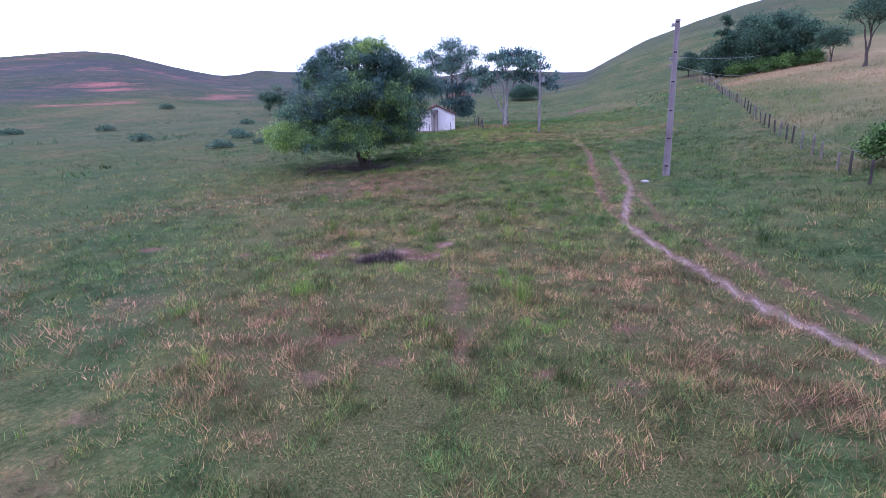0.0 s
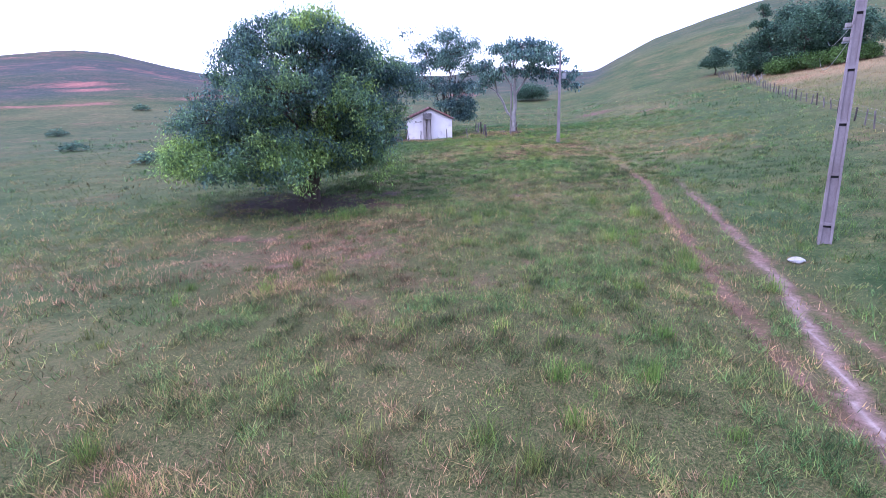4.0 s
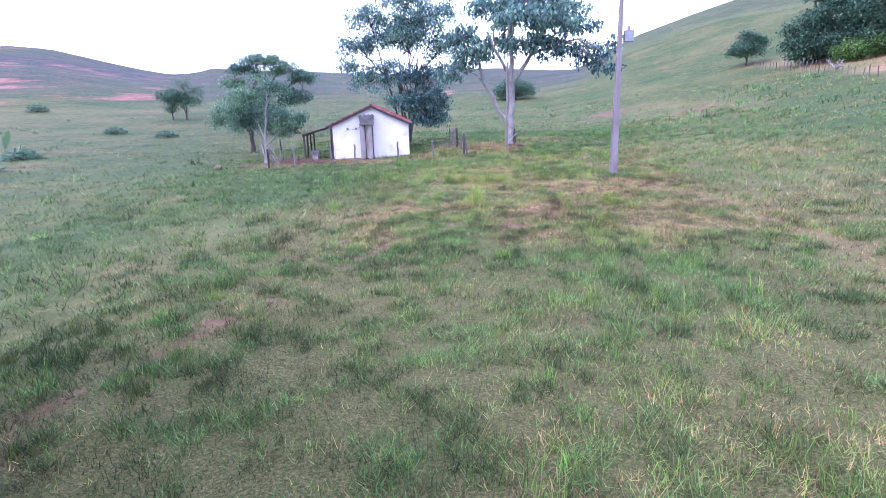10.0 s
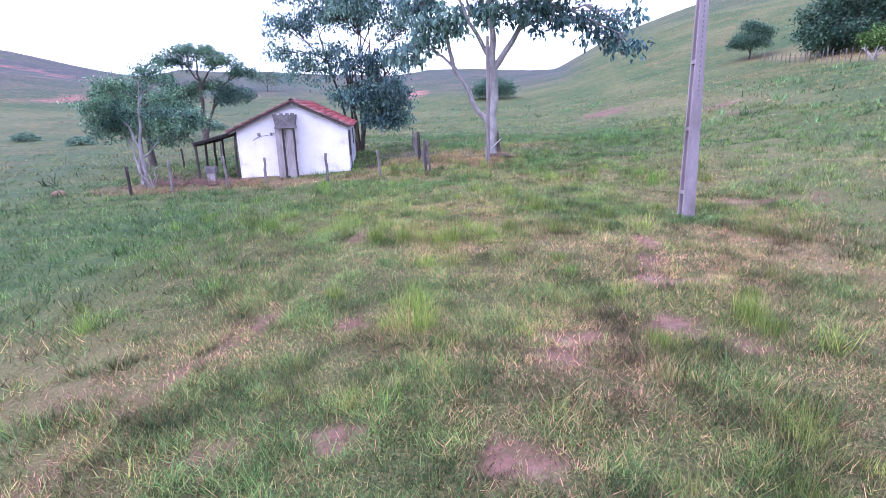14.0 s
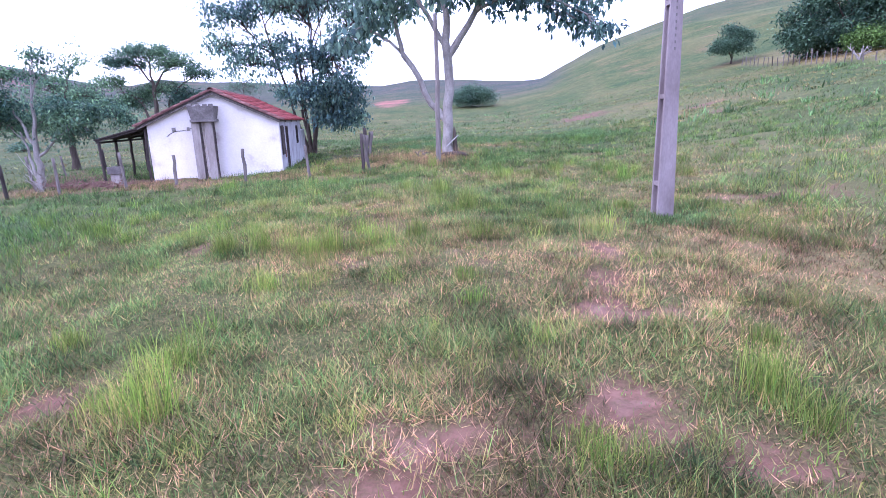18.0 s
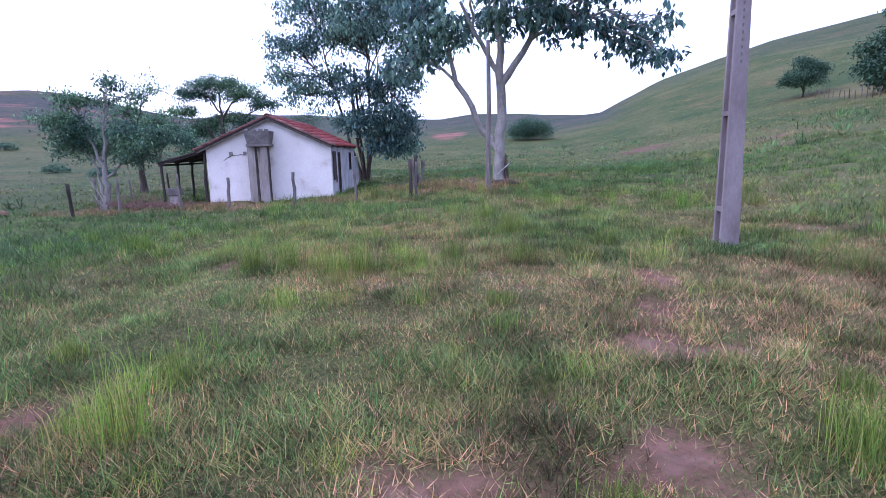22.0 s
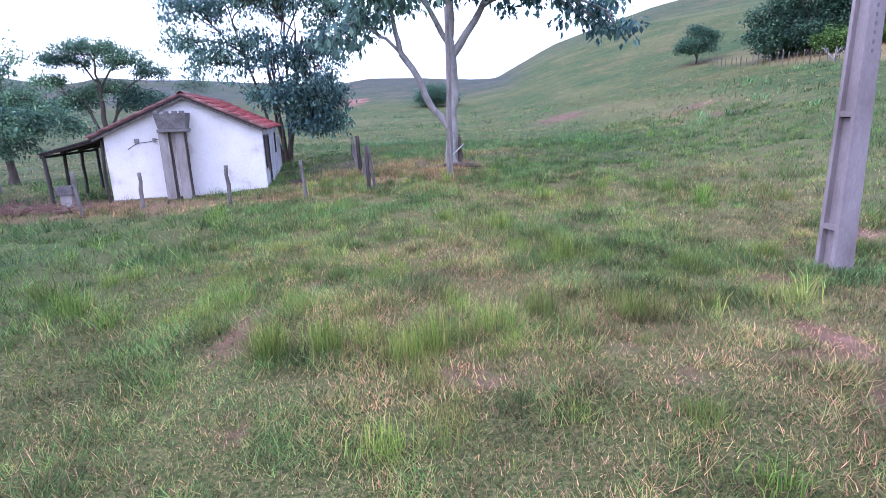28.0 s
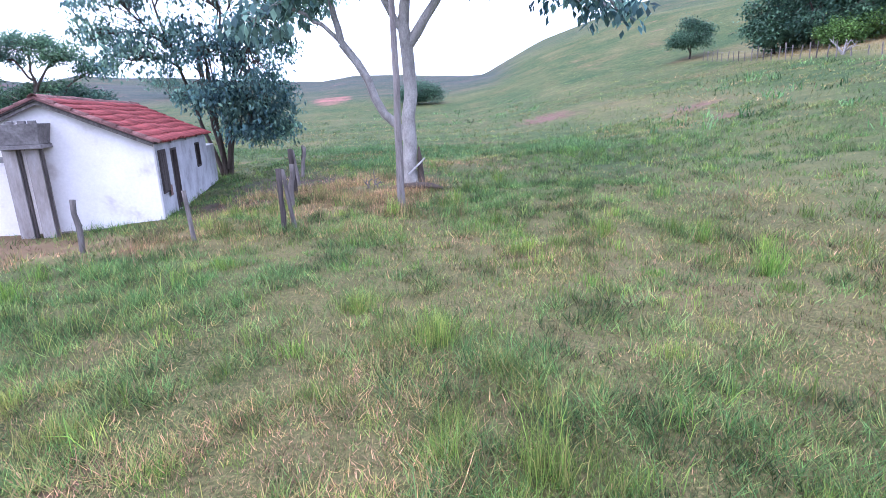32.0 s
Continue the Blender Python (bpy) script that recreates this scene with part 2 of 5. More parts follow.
BARK_DARK = simple("dark_bark", [(0.3, (0.05, 0.038, 0.032)), (0.7, (0.13, 0.1, 0.085))], 3.0, bump=0.8, depth=0.03, stretch=(4, 4, 1))
BARK_PALE = simple("pale_bark", [(0.3, (0.2, 0.18, 0.17)), (0.65, (0.38, 0.35, 0.33))], 2.0, bump=0.5, depth=0.02, stretch=(2, 2, 1))
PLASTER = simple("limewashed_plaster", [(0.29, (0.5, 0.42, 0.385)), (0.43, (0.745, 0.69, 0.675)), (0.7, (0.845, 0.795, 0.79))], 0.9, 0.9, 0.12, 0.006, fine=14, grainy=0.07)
# stained plaster, its grey also standing in for shade on the walls
PLASTER_SHADED = simple("shaded_stained_plaster", [(0.28, (0.25, 0.235, 0.24)), (0.5, (0.43, 0.42, 0.45)), (0.75, (0.54, 0.53, 0.56))], 1.3, 0.9, 0.2, 0.01, fine=14, grainy=0.12)
TILE = simple("clay_tile", [(0.25, (0.14, 0.035, 0.038)), (0.5, (0.28, 0.06, 0.058)), (0.75, (0.38, 0.11, 0.1))], 1.6, 0.8, 0.3, 0.006, vary=0.28)
TILE_EDGE = simple("weathered_tile_edge", [(0.3, (0.11, 0.048, 0.048)), (0.7, (0.28, 0.14, 0.125))], 3.0, 0.9, 0.3, 0.006, vary=0.3)
OLD_WOOD = simple("weathered_wood", [(0.3, (0.09, 0.075, 0.07)), (0.7, (0.24, 0.21, 0.2))], 2.5, 0.9, 0.5, 0.01, stretch=(6, 6, 0.6), vary=0.25)
DARK_WOOD = simple("dark_wood", [(0.3, (0.035, 0.028, 0.028)), (0.7, (0.1, 0.08, 0.075))], 2.5, 0.9, 0.5, 0.01, stretch=(6, 6, 0.6), vary=0.2)
CONCRETE = simple("weathered_concrete", [(0.25, (0.14, 0.108, 0.108)), (0.5, (0.25, 0.21, 0.222)), (0.75, (0.35, 0.305, 0.32))], 1.2, 0.9, 0.3, 0.006, fine=26, grainy=0.12, stretch=(1.5, 1.5, 0.6))
CEMENT = simple("grey_cement", [(0.25, (0.16, 0.145, 0.14)), (0.55, (0.3, 0.275, 0.27)), (0.8, (0.4, 0.375, 0.37))], 1.8, 0.9, 0.35, 0.008, fine=16)
METAL = simple("galvanised_metal", [(0.3, (0.22, 0.23, 0.24)), (0.7, (0.36, 0.37, 0.385))], 6.0, 0.45, 0.05, 0.002, metal=0.6)
WIRE = simple("wire", [(0.3, (0.25, 0.25, 0.26)), (0.7, (0.4, 0.4, 0.42))], 3.0, 0.5, 0.0, metal=0.7)
PILLAR_RENDER = simple("stained_cement_render", [(0.25, (0.19, 0.155, 0.14)), (0.5, (0.3, 0.262, 0.25)), (0.75, (0.4, 0.36, 0.35))], 2.2, 0.9, 0.3, 0.008, fine=16, grainy=0.15, stretch=(2, 2, 0.5))
MOULDY = simple("mouldy_cement", [(0.25, (0.09, 0.08, 0.08)), (0.55, (0.19, 0.17, 0.17)), (0.8, (0.3, 0.28, 0.28))], 2.4, 0.9, 0.4, 0.01, fine=16)
STONE = simple("pale_stone", [(0.3, (0.34, 0.32, 0.32)), (0.7, (0.52, 0.5, 0.5))], 4.0, 0.9, 0.4, 0.02)
DARK = simple("dark_interior", [(0.3, (0.02, 0.018, 0.018)), (0.7, (0.045, 0.04, 0.04))], 2.0, 0.95, 0.0)
RUST = simple("old_cloth_and_rust", [(0.3, (0.14, 0.08, 0.07)), (0.7, (0.26, 0.16, 0.13))], 3.0, 0.9, 0.2, 0.01)


# ---- mesh helpers ----
def mesh_np(name, verts, faces, mat, smooth=False, attrs=None):
    """A mesh from arrays; all faces have the same number of corners."""
    verts, faces = np.asarray(verts, np.float32), np.asarray(faces, np.int32)
    k = faces.shape[1]
    me = bpy.data.meshes.new(name)
    me.vertices.add(len(verts))
    me.vertices.foreach_set("co", verts.ravel())
    me.loops.add(faces.size)
    me.loops.foreach_set("vertex_index", faces.ravel())
    me.polygons.add(len(faces))
    me.polygons.foreach_set("loop_start", np.arange(0, faces.size, k, dtype=np.int32))
    me.polygons.foreach_set("loop_total", np.full(len(faces), k, np.int32))
    if smooth:
        me.polygons.foreach_set("use_smooth", np.ones(len(faces), bool))
    me.update(calc_edges=True)
    for key, val in (attrs or {}).items():
        me.attributes.new(key, "FLOAT", "POINT").data.foreach_set("value", np.asarray(val, np.float32))
    me.materials.append(mat)
    return me


def mesh_of(name, bm, mat, smooth=False):
    bmesh.ops.recalc_face_normals(bm, faces=bm.faces)
    me = bpy.data.meshes.new(name)
    bm.to_mesh(me)
    bm.free()
    if smooth:
        for p in me.polygons:
            p.use_smooth = True
    me.materials.append(mat)
    return me


def part(name, bm, mat, parent, label="", smooth=False):
    """Links a bmesh, or a ready mesh, as one object under a thing or a part."""
    me = bm if isinstance(bm, bpy.types.Mesh) else mesh_of(name, bm, mat, smooth)
    ob = new(name, me)
    if parent is not None:
        ob.parent = parent
    return tagged(ob, label) if label else ob


def thing(name, m, label, category, group="", kind=""):
    ob = new(name)
    ob.empty_display_size = 0.2
    ob.matrix_world = m
    return tagged(ob, label, category, group, kind)


def box(x0, x1, y0, y1, z0, z1, bevel=0.0, bm=None):
    bm = bm or bmesh.new()
    made = bmesh.ops.create_cube(bm, size=1.0, matrix=Matrix.LocRotScale(((x0 + x1) / 2, (y0 + y1) / 2, (z0 + z1) / 2), None, (x1 - x0, y1 - y0, z1 - z0)))
    if bevel:
        edges = list({e for v in made["verts"] for e in v.link_edges})
        bmesh.ops.bevel(bm, geom=edges, offset=bevel, segments=2, profile=0.6, affect="EDGES")
    return bm


def prism(outline, y0, y1, bm=None):
    """A slab: an outline in x and z, from y0 to y1."""
    bm = bm or bmesh.new()
    a = [bm.verts.new((x, y0, z)) for x, z in outline]
    b = [bm.verts.new((x, y1, z)) for x, z in outline]
    bm.faces.new(a)
    bm.faces.new(b[::-1])
    for i in range(len(a)):
        j = (i + 1) % len(a)
        bm.faces.new((a[i], b[i], b[j], a[j]))
    return bm


def tubes(paths, sides=7):
    """Vertices and faces of tubes; each path is a list of (point, radius)."""
    vs, fs, at = [], [], 0
    ang = np.linspace(0, 2 * math.pi, sides, endpoint=False)
    ring_faces = np.array([(i, (i + 1) % sides) for i in range(sides)])
    for path in paths:
        pts = np.array([p for p, _ in path], float)
        rad = np.array([r for _, r in path], float)
        d = np.gradient(pts, axis=0)
        d /= np.linalg.norm(d, axis=1)[:, None] + 1e-9
        ref = np.where(np.abs(d[:, 2:3]) > 0.9, np.array([[1.0, 0, 0]]), np.array([[0, 0, 1.0]]))
        s = np.cross(d, ref)
        s /= np.linalg.norm(s, axis=1)[:, None] + 1e-9
        t = np.cross(s, d)
        ring = pts[:, None] + rad[:, None, None] * (np.cos(ang)[None, :, None] * s[:, None] + np.sin(ang)[None, :, None] * t[:, None])
        vs.append(ring.reshape(-1, 3))
        for k in range(len(pts) - 1):
            a, b = at + k * sides, at + (k + 1) * sides
            fs.append(np.stack([a + ring_faces[:, 0], a + ring_faces[:, 1], b + ring_faces[:, 1], b + ring_faces[:, 0]], 1))
        at += len(pts) * sides
    return np.concatenate(vs), np.concatenate(fs)


def bend(p, q, sag, n, rng, wob=0.0):
    """A curved line of n points from p to q that rises by sag in its middle."""
    t = np.linspace(0, 1, n)[:, None]
    line = np.asarray(p, float) * (1 - t) + np.asarray(q, float) * t
    line[:, 2] += (sag * 4 * t * (1 - t))[:, 0]
    if wob:
        line[1:-1] += rng.normal(0, wob, (n - 2, 3))
    return line


def blades(px, py, pz, length, width, lean, rng, tone, rows=1):
    """Grass blades at the given roots: rows 1 for a pointed sliver, 2 for one that bends."""
    n = len(px)
    a = rng.uniform(0, 2 * math.pi, n)
    dx, dy = np.cos(a), np.sin(a)
    b = a + rng.uniform(-1.2, 1.2, n)
    sx, sy = -np.sin(b) * width / 2, np.cos(b) * width / 2
    up, out = length * np.cos(lean), length * np.sin(lean)

    def place(h, o, w):
        return np.stack([px + dx * o + sx * w, py + dy * o + sy * w, pz + h], 1)
    if rows == 1:
        v = np.stack([place(-0.01, 0, -1), place(-0.01, 0, 1), place(up, out, 0)], 1)
        f = np.arange(n * 3, dtype=np.int32).reshape(n, 3)
    else:
        v = np.stack([place(-0.02, 0, -1), place(-0.02, 0, 1), place(up * 0.68, out * 0.42, 0.85), place(up * 0.68, out * 0.42, -0.85), place(up * 0.9, out, 0.2), place(up * 0.9, out, -0.2)], 1)
        base = np.arange(n, dtype=np.int32)[:, None] * 6
        f = np.concatenate([base + np.array([0, 1, 2, 3], np.int32), base + np.array([3, 2, 4, 5], np.int32)])
    return v.reshape(-1, 3), f, np.repeat(tone, v.shape[1])


def leaves(centres, length, width, droop, rng, tone):
    """Folded leaves, one quad each, at the given places."""
    n = len(centres)
    a = rng.uniform(0, 2 * math.pi, n)
    el = rng.normal(-droop, 0.45, n)
    ax = np.stack([np.cos(a) * np.cos(el), np.sin(a) * np.cos(el), np.sin(el)], 1)
    side = np.stack([-np.sin(a), np.cos(a), rng.normal(0, 0.5, n)], 1)
    side /= np.linalg.norm(side, axis=1)[:, None]
    nor = np.cross(ax, side)
    L = (length * rng.uniform(0.65, 1.25, n))[:, None]
    W = L * width / length * 0.5
    v = np.empty((n, 4, 3), np.float32)
    v[:, 0] = centres
    v[:, 1] = centres + ax * L * 0.45 + side * W + nor * W * 0.35
    v[:, 2] = centres + ax * L
    v[:, 3] = centres + ax * L * 0.45 - side * W + nor * W * 0.35
    return v.reshape(-1, 3), np.arange(n * 4, dtype=np.int32).reshape(n, 4), np.repeat(tone, 4)


# ---- terrain: one height function for the whole place ----
def vnoise(x, y, cell, seed):
    """Smooth value noise, -1 to 1."""
    x, y = np.asarray(x, float) / cell, np.asarray(y, float) / cell
    ix, iy = np.floor(x).astype(np.int64), np.floor(y).astype(np.int64)
    fx, fy = x - ix, y - iy
    fx, fy = fx * fx * (3 - 2 * fx), fy * fy * (3 - 2 * fy)

    def rnd(a, b):
        n = (a * 374761393 + b * 668265263 + seed * 982451653) & 0x7FFFFFFF
        n = ((n ^ (n >> 13)) * 1274126177) & 0x7FFFFFFF
        n = ((n ^ (n >> 16)) * 668265263) & 0x7FFFFFFF
        return ((n ^ (n >> 15)) & 0xFFFF) / 32767.5 - 1
    top = rnd(ix, iy) * (1 - fx) + rnd(ix + 1, iy) * fx
    low = rnd(ix, iy + 1) * (1 - fx) + rnd(ix + 1, iy + 1) * fx
    return top * (1 - fy) + low * fy


def sstep(a, b, v):
    v = np.clip((np.asarray(v, float) - a) / (b - a), 0, 1)
    return v * v * (3 - 2 * v)


# height of the hills' crest by compass bearing seen from the pasture
CREST_AZ = [-180, -100, -60, -48, -42, -39, -34, -31.5, -29.5, -27, -24, -20, -11, -8, -5, -0.5, 4.5, 6.8, 9, 12, 16.4, 20.6, 27, 35, 60, 100, 180]
CREST_H = [25, 28, 33, 42, 50, 48, 36.5, 32, 30, 36, 34, 33, 28.5, 27, 31, 30.5, 27, 27.5, 38, 51, 64.5, 73.5, 85, 92, 80, 45, 25]


def rough(x, y):
    """The ground without its small bumps."""
    x, y = np.asarray(x, float), np.asarray(y, float)
    r = np.hypot(x, y - 30)
    az = np.degrees(np.arctan2(x, y - 30))
    crest = np.interp(az, CREST_AZ, CREST_H)
    base = np.interp(y, [-60, 0, 18, 38, 53, 64, 77, 110, 200], [-1.0, -0.7, -0.45, -0.05, 0.35, 0.74, 0.74, 0.9, 1.6])
    base = base - (0.04 * np.clip(-2 - x, 0, 10) + 0.012 * np.clip(-12 - x, 0, 25)) * (1 - sstep(90, 160, y))
    u = x - 7.0
    grade = 0.15 + 0.0006 * np.clip(y - 26, -30, 130)
    flank = grade * 2.2 * np.log1p(np.exp(np.clip(u / 2.2, -30, 30)))
    flank = 55 * (1 - np.exp(-flank / 55))
    near = 1 - sstep(140, 420, r)
    hill = crest * sstep(100, 560, r) ** 0.9
    return (base + flank) * near + hill + 2.2 * sstep(60, 330, r) * (1 - sstep(400, 560, r))


def height(x, y):
    x, y = np.asarray(x, float), np.asarray(y, float)
    r = np.hypot(x, y - 30)
    fade = 1 - sstep(60, 120, r)
    bumps = 0.10 * vnoise(x, y, 6.0, 1) + 0.06 * vnoise(x, y, 2.1, 2) + 0.045 * vnoise(x, y, 0.75, 3)
    swell = 1.6 * vnoise(x, y, 75.0, 4) + 0.7 * vnoise(x, y, 31.0, 5)
    return rough(x, y) + bumps * fade + swell * sstep(120, 260, r)
# ---- end of terrain ----


# ---- what grows where ----
def along(x, y, pts):
    """Distance to a polyline."""
    best = np.full(np.shape(x), 1e9)
    for (ax, ay), (bx, by) in zip(pts[:-1], pts[1:]):
        k = np.clip(((x - ax) * (bx - ax) + (y - ay) * (by - ay)) / ((bx - ax) ** 2 + (by - ay) ** 2), 0, 1)
        best = np.minimum(best, np.hypot(x - ax - k * (bx - ax), y - ay - k * (by - ay)))
    return best


TRAIL_A = [(7.4, 4.0), (6.24, 9.6), (5.69, 11.3), (5.1, 13.3), (4.65, 15.1), (4.27, 16.3), (4.1, 17.2), (3.93, 18.6), (3.81, 20.3), (4.07, 22.0), (4.53, 24.2), (5.17, 27.2), (5.63, 31.0), (6.02, 36.0), (6.44, 41.5), (7.0, 52.0)]
TRAIL_B = [(8.6, 6.0), (7.08, 11.1), (5.88, 15.4), (5.76, 16.3), (5.53, 17.5), (5.25, 18.8), (5.09, 20.5), (5.33, 23.8), (5.51, 26.8)]
TRAIL_C = [(3.81, 20.3), (3.55, 22.8), (3.61, 25.3), (4.0, 29.9), (4.45, 36.9), (4.7, 38.7), (5.0, 41.4), (4.85, 45.0), (4.9, 48.5), (4.85, 53.2), (4.0, 57.8), (2.0, 62.4)]
CATTLE_A = [(-9.5, 44.5), (-7.8, 48.0), (-6.4, 51.8), (-5.2, 54.6), (-4.4, 58.0)]
CATTLE_B = [(-8.8, 51.5), (-7.3, 53.4), (-5.6, 58.5), (-5.3, 62.4), (-4.6, 65.0)]
CATTLE_C = [(-0.6, 6.0), (-0.8, 8.7), (-1.1, 10.6), (-1.5, 12.6), (-1.9, 15.5)]
# bare patches: x, y, half length across, half length along
BARE_START = [(-5.05, 16.35, 0.7, 0.35), (-3.7, 16.6, 0.5, 0.4), (-6.1, 16.4, 0.5, 0.25), (-9.1, 16.9, 0.35, 0.3), (-13.4, 17.8, 0.5, 0.3), (-2.35, 17.2, 0.35, 0.5), (-2.5, 15.9, 0.4, 0.3), (-3.2, 15.9, 0.3, 0.2), (-3.75, 10.1, 0.5, 0.25), (-2.6, 9.1, 0.55, 0.28), (-3.7, 8.6, 0.45, 0.22),
              (-1.55, 12.8, 0.2, 1.0), (-1.35, 11.6, 0.2, 0.9), (-1.1, 9.6, 0.18, 0.9), (0.45, 8.9, 0.4, 0.25), (2.2, 10.9, 0.4, 0.25), (-5.9, 9.35, 0.5, 0.25), (-7.0, 7.1, 0.5, 0.25), (1.8, 8.5, 0.4, 0.2)]
BARE_TREE = [(-8.3, 42.0, 1.1, 0.8), (-7.5, 40.9, 0.9, 0.6), (-9.2, 41.6, 0.8, 0.6), (-11.6, 39.6, 3.6, 1.9), (-7.6, 38.2, 1.5, 1.0), (-11.4, 33.0, 1.4, 0.5), (-10.6, 32.8, 0.6, 0.35), (-9.9, 34.5, 0.6, 0.35), (-5.8, 30.3, 0.4, 0.3), (-8.5, 29.4, 0.5, 0.3),
             (-0.7, 29.2, 0.35, 0.25), (0.5, 31.4, 0.35, 0.25), (-6.2, 40.4, 0.4, 0.3), (-7.6, 49.2, 0.4, 0.25), (-8.0, 48.1, 0.35, 0.25), (-1.25, 39.7, 0.3, 0.25)]
BARE_YARD = [(-1.75, 57.05, 0.75, 0.34), (-1.86, 56.6, 0.55, 0.35), (-2.32, 54.7, 0.4, 0.3), (-0.32, 57.45, 0.3, 0.42), (-0.15, 57.0, 0.3, 0.25), (-0.06, 59.06, 0.34, 0.24), (0.56, 59.0, 0.22, 0.16), (0.17, 60.1, 0.2, 0.34),
             (0.46, 61.4, 0.18, 0.36), (0.95, 63.1, 0.26, 0.22), (0.05, 61.0, 0.34, 0.18), (-1.57, 61.3, 0.24, 0.12), (-2.19, 61.2, 0.2, 0.1), (-1.2, 60.75, 0.26, 0.12), (-2.96, 60.95, 0.2, 0.1), (-3.4, 61.05, 0.22, 0.1),
             (-4.63, 57.5, 0.22, 0.22), (-5.53, 54.95, 0.2, 0.16), (-5.84, 53.15, 0.22, 0.3), (-6.9, 52.9, 0.25, 0.25), (-4.2, 55.1, 0.26, 0.24), (-4.9, 60.3, 0.25, 0.2), (4.0, 64.5, 1.2, 0.6)]
# scar, worn band on the slope and trodden spots by the pole
BARE_SLOPE = [(0.18, 56.7, 0.4, 0.2), (-5.45, 62.2, 0.14, 0.6), (13.4, 115.5, 3.6, 2.4), (10.7, 113.2, 2.0, 1.2), (14.7, 119.0, 3.0, 1.6), (15.6, 97.0, 1.8, 2.4), (14.4, 89.4, 1.2, 1.2), (6.25, 29.2, 0.32, 0.3)]
BARE = [(*b, 0.96) for b in BARE_START[:8]] + [(*b, 0.62) for b in BARE_START[8:]] + [(*b, 0.76) for b in BARE_TREE] + [(-8.6, 30.6, 4.2, 2.6, 0.34), (-3.0, 27.5, 1.6, 0.8, 0.3)] + [(bx, by, rx * 1.25, ry * 1.25, 0.88) for bx, by, rx, ry in BARE_YARD + BARE_SLOPE]


def fence_x(y):
    return np.interp(y, [-40, 0, 26, 35.5, 52.5, 72.5, 106, 141, 160], [4.0, 9.5, 13.8, 15.8, 19.8, 24.6, 33.0, 38.0, 44.0])


def soil_at(x, y):
    n = vnoise(x, y, 0.7, 11) * 0.5 + vnoise(x, y, 0.25, 12) * 0.35
    s = np.zeros(np.shape(x))
    for pts, half, gain in ((TRAIL_A, 0.15, 1.0), (TRAIL_B, 0.12, 0.62), (TRAIL_C, 0.16, 0.8), (CATTLE_A, 0.11, 0.5), (CATTLE_B, 0.12, 0.75), (CATTLE_C, 0.13, 0.5)):
        gain = gain * (1 - 0.2 * sstep(23, 30, y) - 0.75 * sstep(38, 44, y)) if pts in (TRAIL_A, TRAIL_B) else gain * (0.8 + 0.2 * sstep(30, 36, y) - 0.7 * sstep(42, 49, y)) if pts is TRAIL_C else gain * sstep(-0.6, 0.2, vnoise(x, y, 2.3, 16))
        s = np.maximum(s, gain * (1 - sstep(half * 0.5, half * 1.9, along(x, y, pts) + n * 0.09)))
    for bx, by, rx, ry, gain in BARE:
        s = np.maximum(s, gain - gain * sstep(0.35, 1.25, np.hypot((x - bx) / rx, (y - by) / ry) + n * 1.0))
    spots = vnoise(x, y, 2.6, 13) * 0.6 + vnoise(x, y, 0.9, 14) * 0.5 + vnoise(x, y, 14.0, 15) * 0.35
    worn = 0.34 * sstep(0.55, 1.05, spots) * (1 - sstep(45, 85, np.hypot(x, y - 35)))
    house_yard = 0.5 * (1 - sstep(0.7, 1.4, np.hypot((x + 14.5) / 5.0, (y - 74.2) / 2.2) + n * 0.5))
    yard_side = 0.4 * (1 - sstep(0.6, 1.4, np.hypot((x + 6.9) / 2.3, (y - 81) / 5.0) + n * 0.6))
    return np.clip(np.maximum.reduce([s, worn, house_yard, yard_side]), 0, 1)


def dry_at(x, y):
    field = sstep(0.0, 2.0, x - fence_x(y)) * (1 - sstep(125, 150, y)) * (0.75 + 0.25 * vnoise(x, y, 9.0, 21))
    green_strip = np.exp(-((x - fence_x(y) - 5) / 6) ** 2) * sstep(18, 32, y) * (1 - sstep(75, 100, y))
    slope_band = 0.4 * np.exp(-((x - 16.0) / 5.0) ** 4 - ((y - 104) / 17.0) ** 4) * (0.65 + 0.35 * vnoise(x, y, 4.0, 26))
    near_trail = 0.35 * np.exp(-((x - 8.0 - 0.03 * (y - 60)) / 4.5) ** 2) * sstep(40, 60, y) * (1 - sstep(75, 95, y)) * (0.6 + 0.4 * vnoise(x, y, 3.0, 23))
    gable = 0.6 * np.exp(-((x + 4.6) / 3.4) ** 4 - ((y - 78.5) / 4.2) ** 4)
    front = 0.6 * np.exp(-((x + 12.0) / 7.0) ** 4 - ((y - 73.9) / 1.5) ** 4)
    pale = 0.2 * sstep(0.15, 0.8, vnoise(x, y, 11.0, 22) + 0.4 * vnoise(x, y, 3.1, 24)) * (1 - 0.8 * np.exp(-((y - 37) / 14) ** 4))
    beside = 0.36 * np.exp(-(along(x, y, TRAIL_C) / 1.1) ** 2) * sstep(38, 46, y)
    return np.clip(np.maximum.reduce([field - 0.5 * green_strip, near_trail, beside, slope_band, gable, front, pale]), 0, 1)


